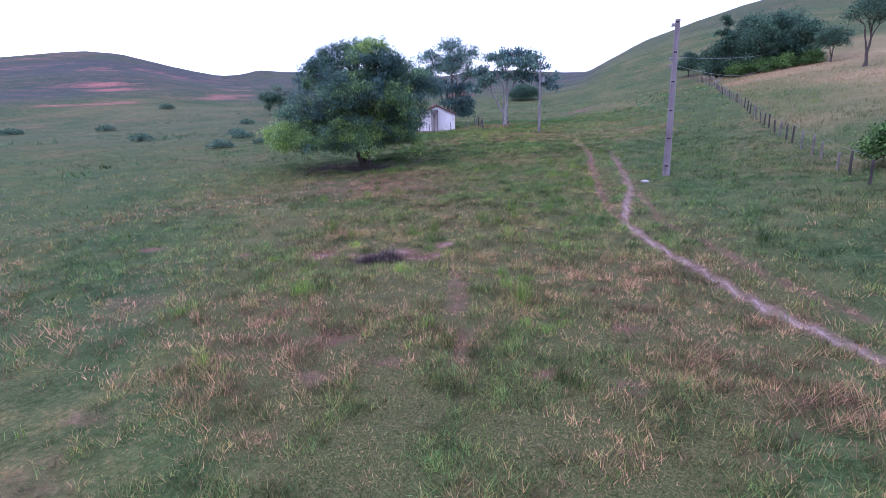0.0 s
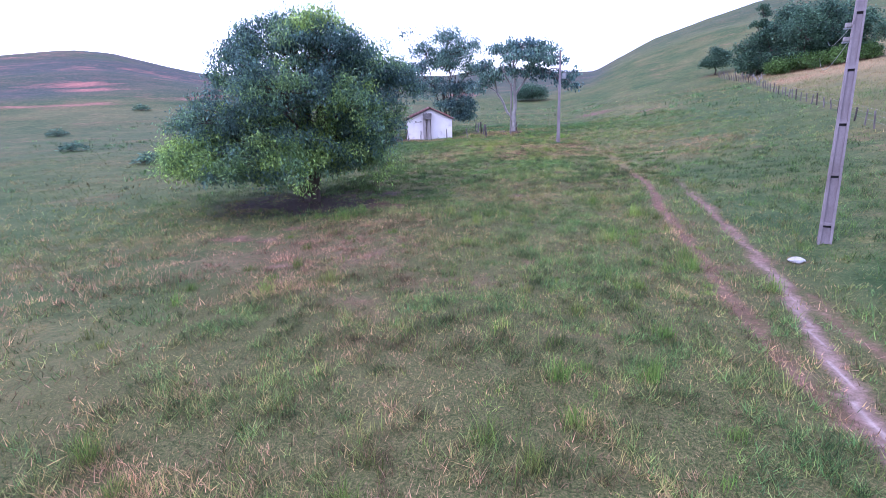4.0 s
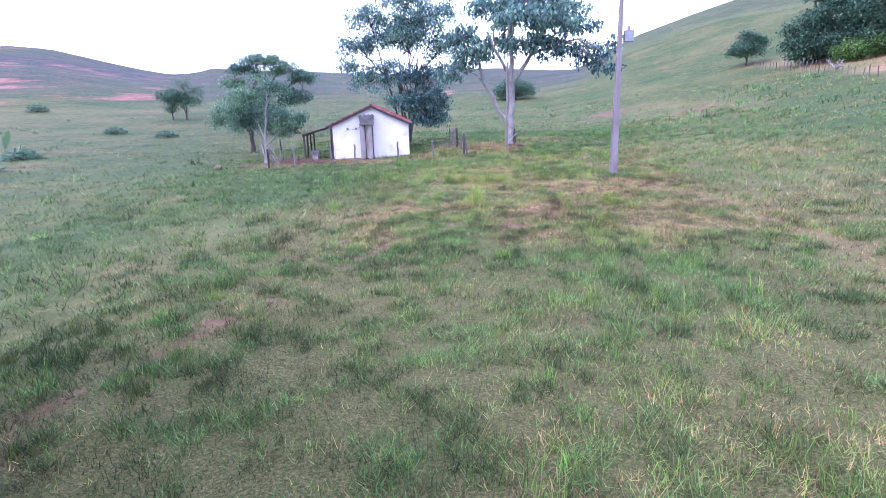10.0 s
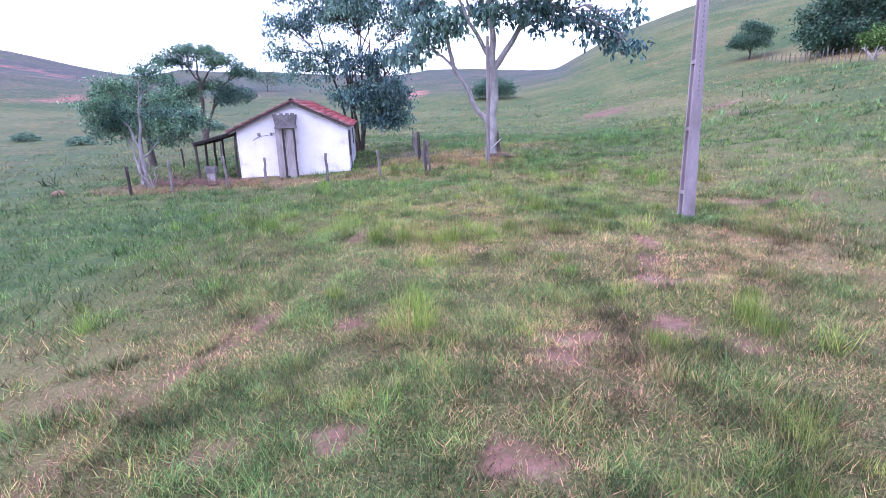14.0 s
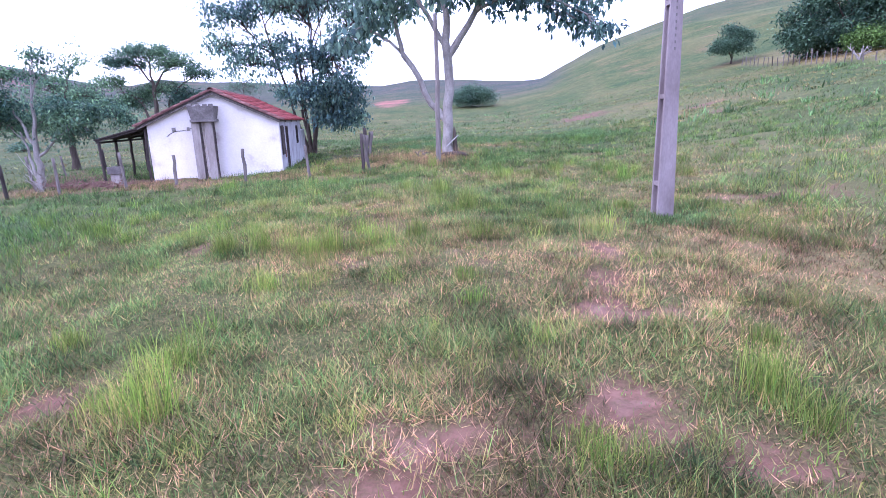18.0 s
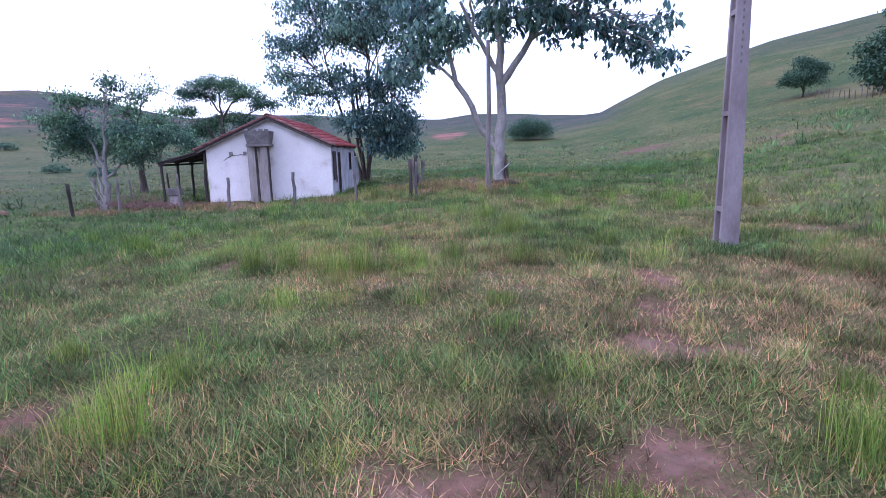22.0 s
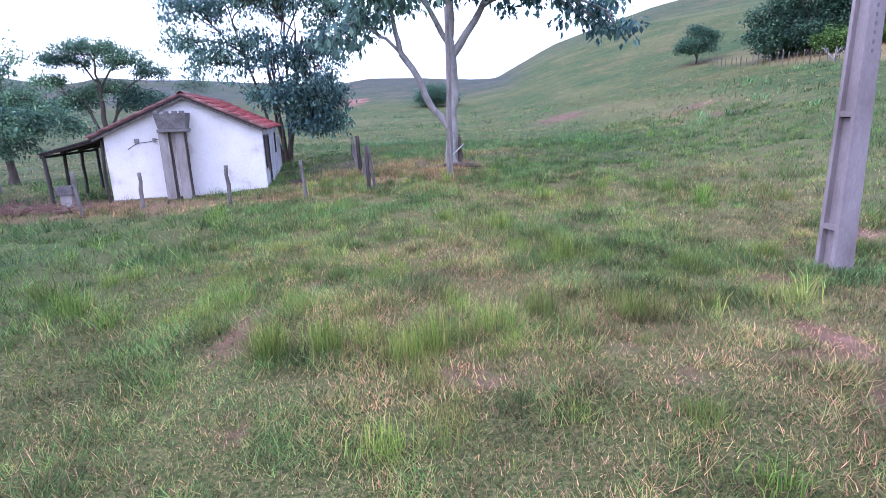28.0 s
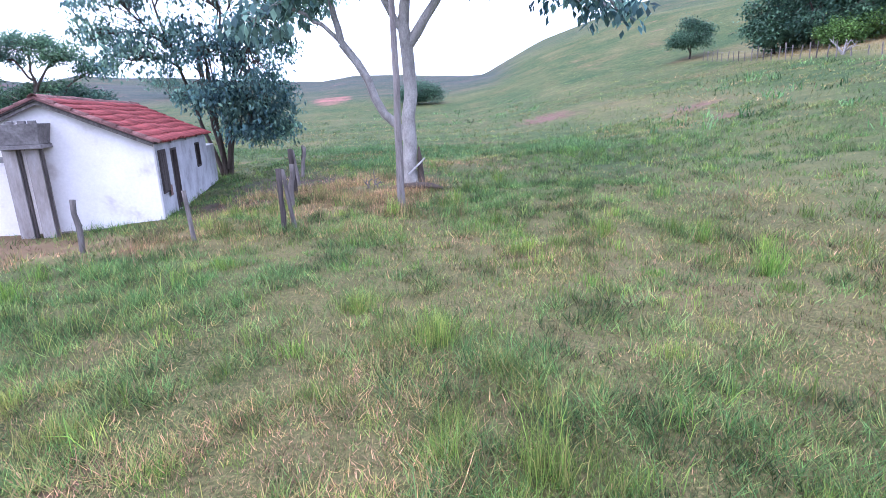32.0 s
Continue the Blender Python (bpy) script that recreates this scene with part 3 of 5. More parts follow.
def red_at(x, y):
    r, az = np.hypot(x, y - 30), np.degrees(np.arctan2(x, y - 30))
    n = vnoise(x, y, 22.0, 31) + 0.6 * vnoise(x, y, 9.0, 32)
    out = np.zeros(np.shape(x))
    for a, ra, da, dr, gain in ((-46.0, 237, 1.3, 7, 0.9), (-43.3, 227, 1.2, 11, 1.0), (-42.4, 213, 0.9, 7, 0.9), (-40.6, 195, 1.2, 5, 0.7), (-38.3, 189, 1.2, 4, 0.55), (-36.4, 190, 1.2, 5, 0.8), (-33.2, 200, 1.6, 6, 0.65), (-30.6, 222, 1.0, 20, 0.75),
                             (-47.8, 172, 1.4, 7, 0.75), (-46.4, 164, 0.9, 4, 0.8), (-44.4, 168, 1.2, 5, 0.55), (-50.5, 177, 1.6, 5, 0.5), (-6.9, 194, 1.4, 18, 0.62), (-43.5, 172, 1.6, 5, 0.6), (-41.2, 156, 1.6, 4, 0.7), (-38.5, 183, 1.4, 4, 0.75), (-36.0, 194, 1.2, 5, 0.7), (-30.3, 212, 1.2, 9, 0.7)):
        out = np.maximum(out, gain * (1 - sstep(0.4, 1.3, np.hypot((az - a) / da, (r - ra) / dr) + 0.45 * n)))
    wash = 0.38 * sstep(0.1, 0.9, n) * sstep(190, 300, r) * (1 - sstep(-28, -22, az)) * sstep(-75, -50, az)
    return np.clip(np.maximum(out, wash), 0, 1)


def strip(x, y, inner, outer):
    """1 within a strip along the flight line, fading out at its edges."""
    mid = np.interp(y, [0, 23, 40, 54, 62], [0.0, -1.7, -2.9, -1.6, -2.0])
    wide = np.clip((y - 2) / 10, 0.35, 1) * outer
    return (1 - sstep(wide * 0.75, wide * 1.15, np.abs(x - mid))) * (sstep(inner * 0.75, inner * 1.15, np.abs(x - mid)) if inner else 1)


def path_at(x, y):
    """The pale hard-trodden middle of the trail."""
    return (1 - sstep(0.05, 0.27, along(x, y, TRAIL_A) + 0.05 * vnoise(x, y, 0.5, 17))) * (1 - 0.6 * sstep(26, 34, y))


def sward_at(x, y):
    """Where the grass itself is modelled, the ground under it is thatch and soil, darkened for shade between clumps."""
    return strip(x, y, 0, 8.5) * sstep(0, 8, y) * (1 - sstep(72, 80, y))


# litter and dirt, with the shade of tree and shed painted in
def shaded_litter_at(x, y):
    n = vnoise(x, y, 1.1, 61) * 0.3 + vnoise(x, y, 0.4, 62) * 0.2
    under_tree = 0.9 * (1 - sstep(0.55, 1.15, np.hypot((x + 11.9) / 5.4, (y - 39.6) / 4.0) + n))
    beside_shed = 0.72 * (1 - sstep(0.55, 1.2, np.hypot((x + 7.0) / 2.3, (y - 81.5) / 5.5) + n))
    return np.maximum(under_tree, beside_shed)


# thin hill turf by bearing and distance, where haze is painted in
def poor_hazed_at(x, y):
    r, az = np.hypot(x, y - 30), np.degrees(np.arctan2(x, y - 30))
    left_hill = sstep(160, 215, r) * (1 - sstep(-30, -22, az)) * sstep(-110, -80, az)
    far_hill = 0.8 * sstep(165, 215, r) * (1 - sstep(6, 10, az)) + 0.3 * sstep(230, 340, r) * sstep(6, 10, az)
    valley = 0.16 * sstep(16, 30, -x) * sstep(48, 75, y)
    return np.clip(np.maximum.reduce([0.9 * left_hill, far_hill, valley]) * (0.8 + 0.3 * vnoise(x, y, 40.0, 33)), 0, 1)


# ---- the ground: one sheet from the pasture to the hills' far sides ----
def graded(lo, hi, step, far, grow):
    mid = list(np.arange(lo, hi + 1e-6, step))
    s, v = step, mid[-1]
    while v < far:
        s = min(s * grow, 11.5)
        v += s
        mid.append(v)
    s, v, low = step, mid[0], []
    while v > -far:
        s = min(s * grow, 11.5)
        v -= s
        low.append(v)
    return np.array(low[::-1] + mid)


gx, gy = graded(-10, 7, 0.26, 900, 1.11), graded(6, 76, 0.26, 900, 1.11)
GX, GY = np.meshgrid(gx, gy)
flat_x, flat_y = GX.ravel(), GY.ravel()
soil_v = soil_at(flat_x, flat_y)
gz = height(flat_x, flat_y) - 0.03 * soil_v * (np.hypot(flat_x, flat_y - 30) < 90)
ix, iy = np.meshgrid(np.arange(len(gx) - 1), np.arange(len(gy) - 1))
corner = (iy * len(gx) + ix).ravel()
quads = np.stack([corner, corner + 1, corner + 1 + len(gx), corner + len(gx)], 1)
ground_me = mesh_np("ground", np.stack([flat_x, flat_y, gz], 1), quads, GROUND, True, {"soil": soil_v, "dry": dry_at(flat_x, flat_y), "red": red_at(flat_x, flat_y), "poor_hazed": poor_hazed_at(flat_x, flat_y), "shaded_litter": shaded_litter_at(flat_x, flat_y), "sward": sward_at(flat_x, flat_y), "path": path_at(flat_x, flat_y)})
tagged(new("ground", ground_me), "rolling green and brown cattle pasture with bare earth", "ground", kind="structure")


# ---- trees ----
def tree(name, x, y, label, bark, leaf, lobes, stems, leaf_len=0.13, leaf_wid=0.055, droop=0.5, per=70, spread=0.34, seed=1, twig=0.02, reach=(0.35, 1.0), category="tree", tones=(0.1, 0.75), backlight=0.0):
    """stems: foot, head, both radii and bow of each stem; lobes: centre, radii and number of leaf clusters, from the foot."""
    rng = np.random.default_rng(seed)
    z = float(height(x, y)) - 0.05
    top = thing(name, pose(x, y, z), label, category)
    wood, tips = [], []
    for p0, p1, r0, r1, sag in stems:
        line = bend(p0, p1, sag, 7, rng, 0.05)
        rad = np.linspace(r0, r1, 7)
        if p0[2] < 0.1:
            rad[0] *= 1.5
        wood.append(list(zip(line, rad)))
        tips.append((line, rad))
    pts, tone = [], []
    for cx, cy, cz, rx, ry, rz, count in lobes:
        c = np.array((cx, cy, cz))
        # backlight put into leaf tone: low boughs lighter, the high ones darker
        shade = rng.normal(0, 0.19) + backlight * (cz < 3.6) - 0.75 * backlight * (cz > 5.2)
        best = min(tips, key=lambda tr: np.linalg.norm(tr[0][-1] - c))
        k = rng.integers(4, 7)
        start, r0 = best[0][k], best[1][k]
        limb = bend(start, c, 0.12 * np.linalg.norm(c - start), 7, rng, 0.06 * np.linalg.norm(c - start) / 2)
        wood.append(list(zip(limb, np.linspace(r0 * 0.75, twig * 1.6, 7))))
        d = rng.normal(size=(count, 3))
        d /= np.linalg.norm(d, axis=1)[:, None]
        d[:, 2] = np.where(d[:, 2] < -0.55, -d[:, 2] * 0.4, d[:, 2])
        rad = rng.uniform(reach[0], reach[1], count) ** 0.6
        cl = c + d * rad[:, None] * np.array((rx, ry, rz)) * (1 + 0.16 * rng.normal(size=count))[:, None]
        cl = cl[cl[:, 2] > 0.35]
        for q in cl[:: 2]:
            k = rng.integers(3, 7)
            wood.append(list(zip(bend(limb[k], q, 0.1, 4, rng, 0.05), np.linspace(twig, twig * 0.3, 4))))
        n = rng.poisson(per, len(cl))
        own = np.repeat(cl, n, 0)
        off = rng.normal(0, spread, own.shape) * (1, 1, 0.75)
        pts.append(own + off)
        t = rng.uniform(tones[0], tones[1], len(cl)) + shade
        tone.append(np.clip(np.repeat(t, n) + rng.normal(0, 0.12, len(own)), 0, 1))
    v, f = tubes(wood, 8)
    part("trunk", mesh_np("trunk", v, f, bark, True), None, top)
    p, t = np.concatenate(pts), np.concatenate(tone)
    keep = p[:, 2] > 0.25
    v, f, t = leaves(p[keep], leaf_len, leaf_wid, droop, rng, t[keep])
    part("crown", mesh_np("crown", v, f, leaf, False, {"tone": t, "lum": np.repeat(rng.uniform(0.28, 0.9, len(v) // 4), 4)}), None, top)
    return top


def round_lobes(rng, n, rx, ry, z0, z1, size, count):
    """Lobes spread over a rounded crown."""
    out = []
    for i in range(n):
        a, h = i * 2.4 + rng.uniform(-0.4, 0.4), rng.uniform(0, 1)
        w = math.sqrt(max(0.05, 1 - (2 * h - 0.75) ** 2 * 0.8)) * rng.uniform(0.45, 0.8)
        s = size * rng.uniform(0.75, 1.2)
        out.append((rx * w * math.cos(a), ry * w * math.sin(a), z0 + (z1 - z0) * h, s, s, s * 0.8, count))
    return out


# broad dense tree beside the flight line
big_lobes = [(0, 0, 7.0, 3.2, 3.1, 1.8, 74), (-2.6, 0.5, 5.4, 2.4, 2.8, 1.9, 58), (2.8, 0.4, 5.6, 2.6, 2.9, 2.2, 66), (0.4, -2.7, 5.1, 3.0, 2.4, 1.8, 62), (0, 3.0, 5.0, 3.0, 2.6, 2.0, 40),
             (0, 0.4, 4.2, 3.2, 3.1, 2.2, 44), (1.2, -1.0, 8.0, 1.5, 1.5, 0.9, 22), (-1.6, 0, 7.7, 1.5, 1.7, 0.9, 22), (-5.4, -0.4, 2.5, 1.5, 1.8, 0.8, 30), (-2.9, -2.9, 4.0, 1.7, 1.6, 1.1, 34), (3.2, -2.2, 4.4, 1.6, 1.6, 1.4, 36), (2.9, 2.0, 3.7, 1.5, 1.7, 1.2, 40), (2.2, 2.8, 6.2, 1.8, 1.8, 1.3, 36), (3.1, -0.6, 3.4, 1.4, 1.5, 0.9, 26), (0.6, -3.2, 3.1, 1.7, 1.2, 0.7, 24), (-2.4, -2.6, 3.1, 1.6, 1.4, 0.9, 26), (1.8, -1.2, 7.0, 1.8, 1.8, 1.1, 30), (-0.4, 0.4, 8.3, 1.4, 1.4, 0.7, 20), (4.0, 0.4, 5.5, 1.3, 1.5, 1.1, 30), (1.6, 0.4, 6.4, 1.6, 1.4, 1.0, 26), (-1.5, -1.4, 3.7, 2.2, 2.0, 1.1, 44), (1.2, 0.6, 3.3, 2.2, 2.0, 1.0, 40), (-3.4, 0.4, 3.8, 1.8, 1.8, 1.1, 34), (-3.0, 1.0, 6.9, 1.8, 1.8, 1.0, 30)]
for i in range(10):
    a = i * math.pi / 5 + 0.2
    big_lobes.append((3.6 * math.cos(a) - 1.2, 3.7 * math.sin(a), 2.15 + 0.3 * math.sin(i * 2.3), 1.8, 1.8, 1.0, 46 if math.sin(a) < 0.3 else 24))
big_lobes = [(cx * 1.06 - 0.1, cy * 1.04, cz * 1.01, rx * 1.03, ry * 1.03, rz, n) for cx, cy, cz, rx, ry, rz, n in big_lobes]
tree("big_tree", -11.5, 40.1, "broad dense evergreen tree with dark and light green leaves", BARK_DARK, LEAF_DARK, big_lobes,
     [((-0.1, 0, -0.1), (-0.9, 0.2, 3.0), 0.22, 0.15, 0), ((0.15, -0.05, -0.1), (0.9, -0.1, 3.4), 0.24, 0.16, 0), ((0, 0.15, -0.1), (0.1, 0.6, 3.6), 0.2, 0.15, 0), ((-0.05, -0.15, -0.1), (-0.3, -1.0, 2.6), 0.15, 0.1, 0)], 0.185, 0.07, 0.6, 126, 0.25, 7, 0.022, (0.45, 1.0), tones=(-0.2, 0.75), backlight=0.32)
# umbrella-crowned tree with large leaves and its bent second stem
umb = [(-4.4, 0, 5.3, 0.8, 0.9, 0.6, 16), (-3.2, 0.3, 7.8, 1.5, 1.6, 0.8, 44), (-1.2, -0.8, 9.7, 1.8, 1.8, 0.9, 56), (1.2, 0.2, 10.2, 1.9, 1.8, 0.9, 60), (3.4, -0.4, 9.5, 1.8, 1.7, 0.9, 56), (5.2, 0, 8.2, 1.6, 1.5, 0.9, 50), (6.5, 0, 6.7, 1.1, 1.2, 0.9, 36), (7.3, -0.2, 5.2, 0.7, 0.8, 0.6, 14),
       (0.4, 2.6, 9.3, 1.9, 1.6, 0.8, 46), (0.5, -2.8, 8.7, 1.8, 1.5, 0.8, 46), (3.2, 1.9, 8.9, 1.7, 1.5, 0.8, 40), (3.2, -2.2, 8.3, 1.6, 1.4, 0.8, 40), (2.4, 0, 7.2, 1.4, 1.2, 0.7, 30), (-2.4, -0.8, 6.7, 1.4, 1.2, 0.8, 34),
       (-3.4, 0.6, 6.0, 1.2, 1.1, 0.7, 26), (0.6, -1.6, 7.0, 1.3, 1.2, 0.6, 26), (4.0, -0.8, 6.6, 1.5, 1.3, 0.8, 36), (5.4, 0.6, 6.2, 1.3, 1.2, 0.8, 32), (6.9, 0.2, 5.6, 0.9, 1.0, 0.8, 24), (-0.8, 1.6, 7.4, 1.4, 1.2, 0.7, 26)]
umb = [(cx * (0.9 if cx > 3 else 1), cy, cz * 0.93, rx, ry, rz, int(n * (0.62 if cx > 3.8 else 1.2))) for cx, cy, cz, rx, ry, rz, n in umb]
tree("umbrella_tree", -2.1, 79.0, "pale-barked forked tree with large drooping leaves", BARK_PALE, LEAF_BIG, umb,
     [((0, 0, -0.1), (0.05, 0, 4.3), 0.23, 0.19, 0), ((0.05, 0, 4.2), (1.9, 0.1, 7.2), 0.17, 0.09, -0.25), ((0.05, 0, 4.2), (-0.1, 0.2, 8.0), 0.19, 0.09, 0), ((-0.1, 0, 1.5), (-1.9, 0.1, 4.4), 0.14, 0.12, -0.15), ((-1.9, 0.1, 4.4), (-2.3, 0.1, 6.6), 0.11, 0.06, 0), ((-1.8, 0.1, 4.3), (-3.6, 0, 5.6), 0.07, 0.04, 0.1), ((0, 0, 4.6), (-1.6, -0.2, 7.6), 0.12, 0.06, -0.1)], 0.34, 0.19, 1.0, 11, 0.22, 8, 0.026)
# dark tree behind the shed
rear = [(0, 0, 11.9, 2.2, 2.0, 1.4, 70), (-2.6, 0, 10.4, 2.1, 1.9, 1.5, 66), (2.3, 0.4, 10.8, 2.0, 1.9, 1.5, 66), (-3.6, -0.4, 8.2, 1.7, 1.6, 1.2, 50), (3.2, -0.5, 7.8, 1.8, 1.7, 1.6, 60), (0.3, -1.6, 8.6, 2.0, 1.5, 1.6, 60), (-1.6, -0.6, 6.4, 1.6, 1.4, 1.1, 34), (2.2, -1.6, 4.1, 1.2, 1.2, 1.1, 40), (1.5, -1.5, 3.1, 1.0, 1.0, 0.9, 34), (0.5, -1.5, 3.6, 1.2, 1.0, 1.0, 34), (2.6, -1.2, 3.0, 0.8, 0.8, 0.8, 20), (0, 2.0, 9.4, 2.2, 1.6, 1.6, 44), (2.2, -0.6, 5.8, 1.5, 1.3, 1.1, 40), (-4.6, 0, 6.6, 1.0, 1.1, 0.8, 22), (0.2, -1.2, 5.6, 1.8, 1.4, 1.2, 50), (-2.8, -1.0, 5.4, 1.6, 1.3, 1.1, 40), (1.0, -1.4, 10.0, 2.2, 1.6, 1.4, 60), (-1.2, 0.6, 8.8, 2.4, 2.0, 1.6, 70), (-0.4, -0.6, 3.6, 1.4, 1.2, 0.9, 26), (1.7, -1.4, 2.1, 1.3, 1.0, 0.8, 40), (2.5, -1.0, 2.3, 0.9, 0.8, 0.7, 24)]
rear = [(cx * 1.12, cy * 1.1, cz, rx * 1.1, ry * 1.1, rz * 1.05, int(n * 1.15)) for cx, cy, cz, rx, ry, rz, n in rear]
stems_r = [((0.12 * math.cos(k * 1.1), 0.12 * math.sin(k * 1.1), -0.1 + 0.25 * (k % 3)), (2.2 * math.cos(k * 1.1) * (0.5 + 0.5 * (k % 2)), 1.0 * math.sin(k * 1.1), 6.2 + 0.5 * (k % 4)), 0.1, 0.055, 0.0) for k in range(9)]
tree("shade_tree", -11.0, 88.8, "dark leafy tree growing behind the white farm shed", BARK_DARK, LEAF_BIG, rear, stems_r, 0.24, 0.135, 0.9, 25, 0.26, 9, 0.024, tones=(0.0, 0.85))
# thin grey tree by the yard fence and the trees behind it
thin = [(0.62, 0, 4.8, 0.35, 0.35, 0.4, 12), (0.35, 0.1, 4.2, 0.45, 0.4, 0.35, 9), (-0.9, 0, 4.2, 0.65, 0.6, 0.4, 22), (-1.4, -0.2, 3.3, 0.85, 0.8, 0.65, 44), (-1.35, 0.3, 2.4, 0.95, 0.9, 0.75, 50), (-0.5, -0.3, 3.0, 0.5, 0.6, 0.6, 18),
        (0.95, 0.2, 2.95, 0.7, 0.7, 0.4, 24), (1.7, 0, 2.5, 0.8, 0.8, 0.42, 32), (2.25, 0.2, 2.85, 0.4, 0.4, 0.3, 12), (1.2, 0.3, 2.0, 0.7, 0.7, 0.45, 24), (-0.3, 0.8, 2.3, 0.9, 0.7, 0.65, 26), (1.55, 0.1, 4.25, 0.18, 0.18, 0.28, 6)]
thin = [(cx * 1.12, cy * 1.1, cz * 1.07, rx * 1.15, ry * 1.15, rz * 1.1, int(n * 1.2)) for cx, cy, cz, rx, ry, rz, n in thin]
tree("yard_tree", -18.7, 75.8, "thin crooked grey-barked tree beside the yard fence", BARK_PALE, LEAF_GREY, thin,
     [((0, 0, -0.1), (0.08, 0, 1.9), 0.15, 0.1, 0), ((0.08, 0, 1.85), (0.55, 0, 4.6), 0.09, 0.03, 0.06), ((0.05, 0, 1.7), (-0.9, 0.1, 3.7), 0.07, 0.03, 0), ((0.1, 0, 1.3), (1.6, 0.1, 2.4), 0.06, 0.03, 0.1), ((-0.05, 0, 0.4), (-0.55, 0.1, 2.3), 0.07, 0.03, 0)], 0.16, 0.075, 0.6, 34, 0.2, 10, 0.012)
bushy = [(1.0, 0, 6.9, 0.8, 0.8, 0.8, 14), (-1.0, 0, 5.6, 1.3, 1.3, 0.9, 36), (1.6, 0.2, 4.8, 1.3, 1.3, 0.9, 30), (-2.0, -0.3, 4.0, 1.6, 1.5, 1.0, 48), (2.4, 0, 3.6, 1.6, 1.5, 0.9, 44), (0.2, -0.9, 3.7, 1.6, 1.3, 0.9, 40), (0.3, 1.2, 4.4, 1.7, 1.3, 1.0, 34), (3.6, 0.2, 3.1, 1.0, 1.0, 0.6, 20), (-3.0, 0.2, 3.1, 1.0, 1.0, 0.7, 26)]
bushy = [(cx * 0.85, cy * 0.85, cz * 0.86, rx * 0.88, ry * 0.88, rz * 0.9, n) for cx, cy, cz, rx, ry, rz, n in bushy]
thin2 = [(cx * 1.05, cy, cz, rx * 1.1, ry * 1.1, rz * 1.1, n) for cx, cy, cz, rx, ry, rz, n in bushy]
tree("pasture_tree", -23.9, 85.2, "small leafy tree standing behind the yard fence", BARK_DARK, LEAF_GREY, thin2, [((0, 0, -0.1), (0.1, 0, 3.8), 0.2, 0.1, 0), ((0.1, 0, 1.0), (-0.9, 0.3, 3.4), 0.12, 0.07, 0)], 0.2, 0.09, 0.6, 28, 0.28, 11, 0.016)
flat_top = [(0, 0, 9.4, 3.0, 2.4, 0.9, 70), (-2.6, 0, 8.4, 2.2, 2.0, 0.8, 50), (2.8, 0, 8.2, 2.2, 2.0, 0.8, 50), (5.0, 0, 7.2, 1.7, 1.4, 0.7, 30), (-4.4, 0, 6.6, 1.6, 1.6, 0.9, 30), (0, 1.5, 5.6, 3.0, 2.0, 1.3, 50), (-3, 1, 4.4, 2.4, 2, 1.3, 50), (3.4, 1, 4.6, 2.4, 2, 1.3, 50)]
tree("flat_topped_tree", -33.2, 111.4, "flat-topped spreading tree out in the pasture", BARK_DARK, LEAF_GREY, flat_top, [((0, 0, -0.1), (0.2, 0, 6.5), 0.3, 0.15, 0), ((-0.1, 0, 0.5), (-1.5, 0.3, 5.0), 0.2, 0.1, 0), ((0.1, 0, 0.5), (1.6, 0.3, 5.0), 0.2, 0.1, 0)], 0.26, 0.13, 0.5, 56, 0.36, 12, 0.03, tones=(0.0, 0.5))


def small_tree(name, x, y, tall, wide, label, seed, leaf=LEAF_WOOD, z0=0.25, n=9, count=30, per=20, llen=0.28):
    rng = np.random.default_rng(seed)
    lobes = round_lobes(rng, n, wide * 0.5, wide * 0.5, tall * z0 + 0.3, tall * 0.85, wide * 0.27, count)
    stems = [((0, 0, -0.1), (0.1, 0, tall * 0.55), 0.025 * tall, 0.05, 0), ((0, 0, tall * 0.15), (-wide * 0.12, 0.1, tall * 0.5), 0.018 * tall, 0.04, 0)]
    return tree(name, x, y, label, BARK_DARK, leaf, lobes, stems, llen, llen * 0.5, 0.5, per, wide * 0.07, seed, 0.025)


small_tree("lone_tree", 38.9, 143.0, 5.7, 5.6, "round dark tree standing at the fence corner", 21, n=12, count=44, per=30)
small_tree("far_tree", -64.0, 145.0, 8.0, 6.5, "solitary dark tree far out in the pasture", 22)
small_tree("far_tree", -67.5, 146.0, 6.5, 5.0, "solitary slender tree far out in the pasture", 23)
small_tree("far_tree", -70.0, 230.0, 7.0, 11.0, "low spreading tree on the far valley floor", 24)
small_tree("far_tree", 0.5, 192.0, 4.3, 10.0, "low spreading tree at the foot of the hill", 29, n=14, count=44, per=30, llen=0.34)
small_tree("field_tree", 44.6, 83.0, 9.5, 6.0, "thin tree standing in the dry golden field", 25, z0=0.6)
small_tree("field_tree", 52.0, 107.0, 6.0, 5.0, "small dark tree in the dry golden field", 26, z0=0.4)
for i, (wx, wy, tall, wide) in enumerate(((41.5, 121, 9, 7.5), (39.6, 125.0, 7.5, 6), (44.5, 117.5, 10, 8), (48, 119.5, 10.5, 8.5), (46, 127, 11.5, 9), (51.5, 124, 10, 8.5), (52, 117, 8, 7))):
    small_tree("thicket_tree", wx, wy, tall, wide, "tall dark tree in the hillside thicket", 40 + i, n=14, count=30, per=20, z0=0.06, llen=0.44)
small_tree("slender_tree", 40.5, 124.5, 14.0, 3.0, "slender dark tree rising above the thicket", 60, z0=0.3, llen=0.34)
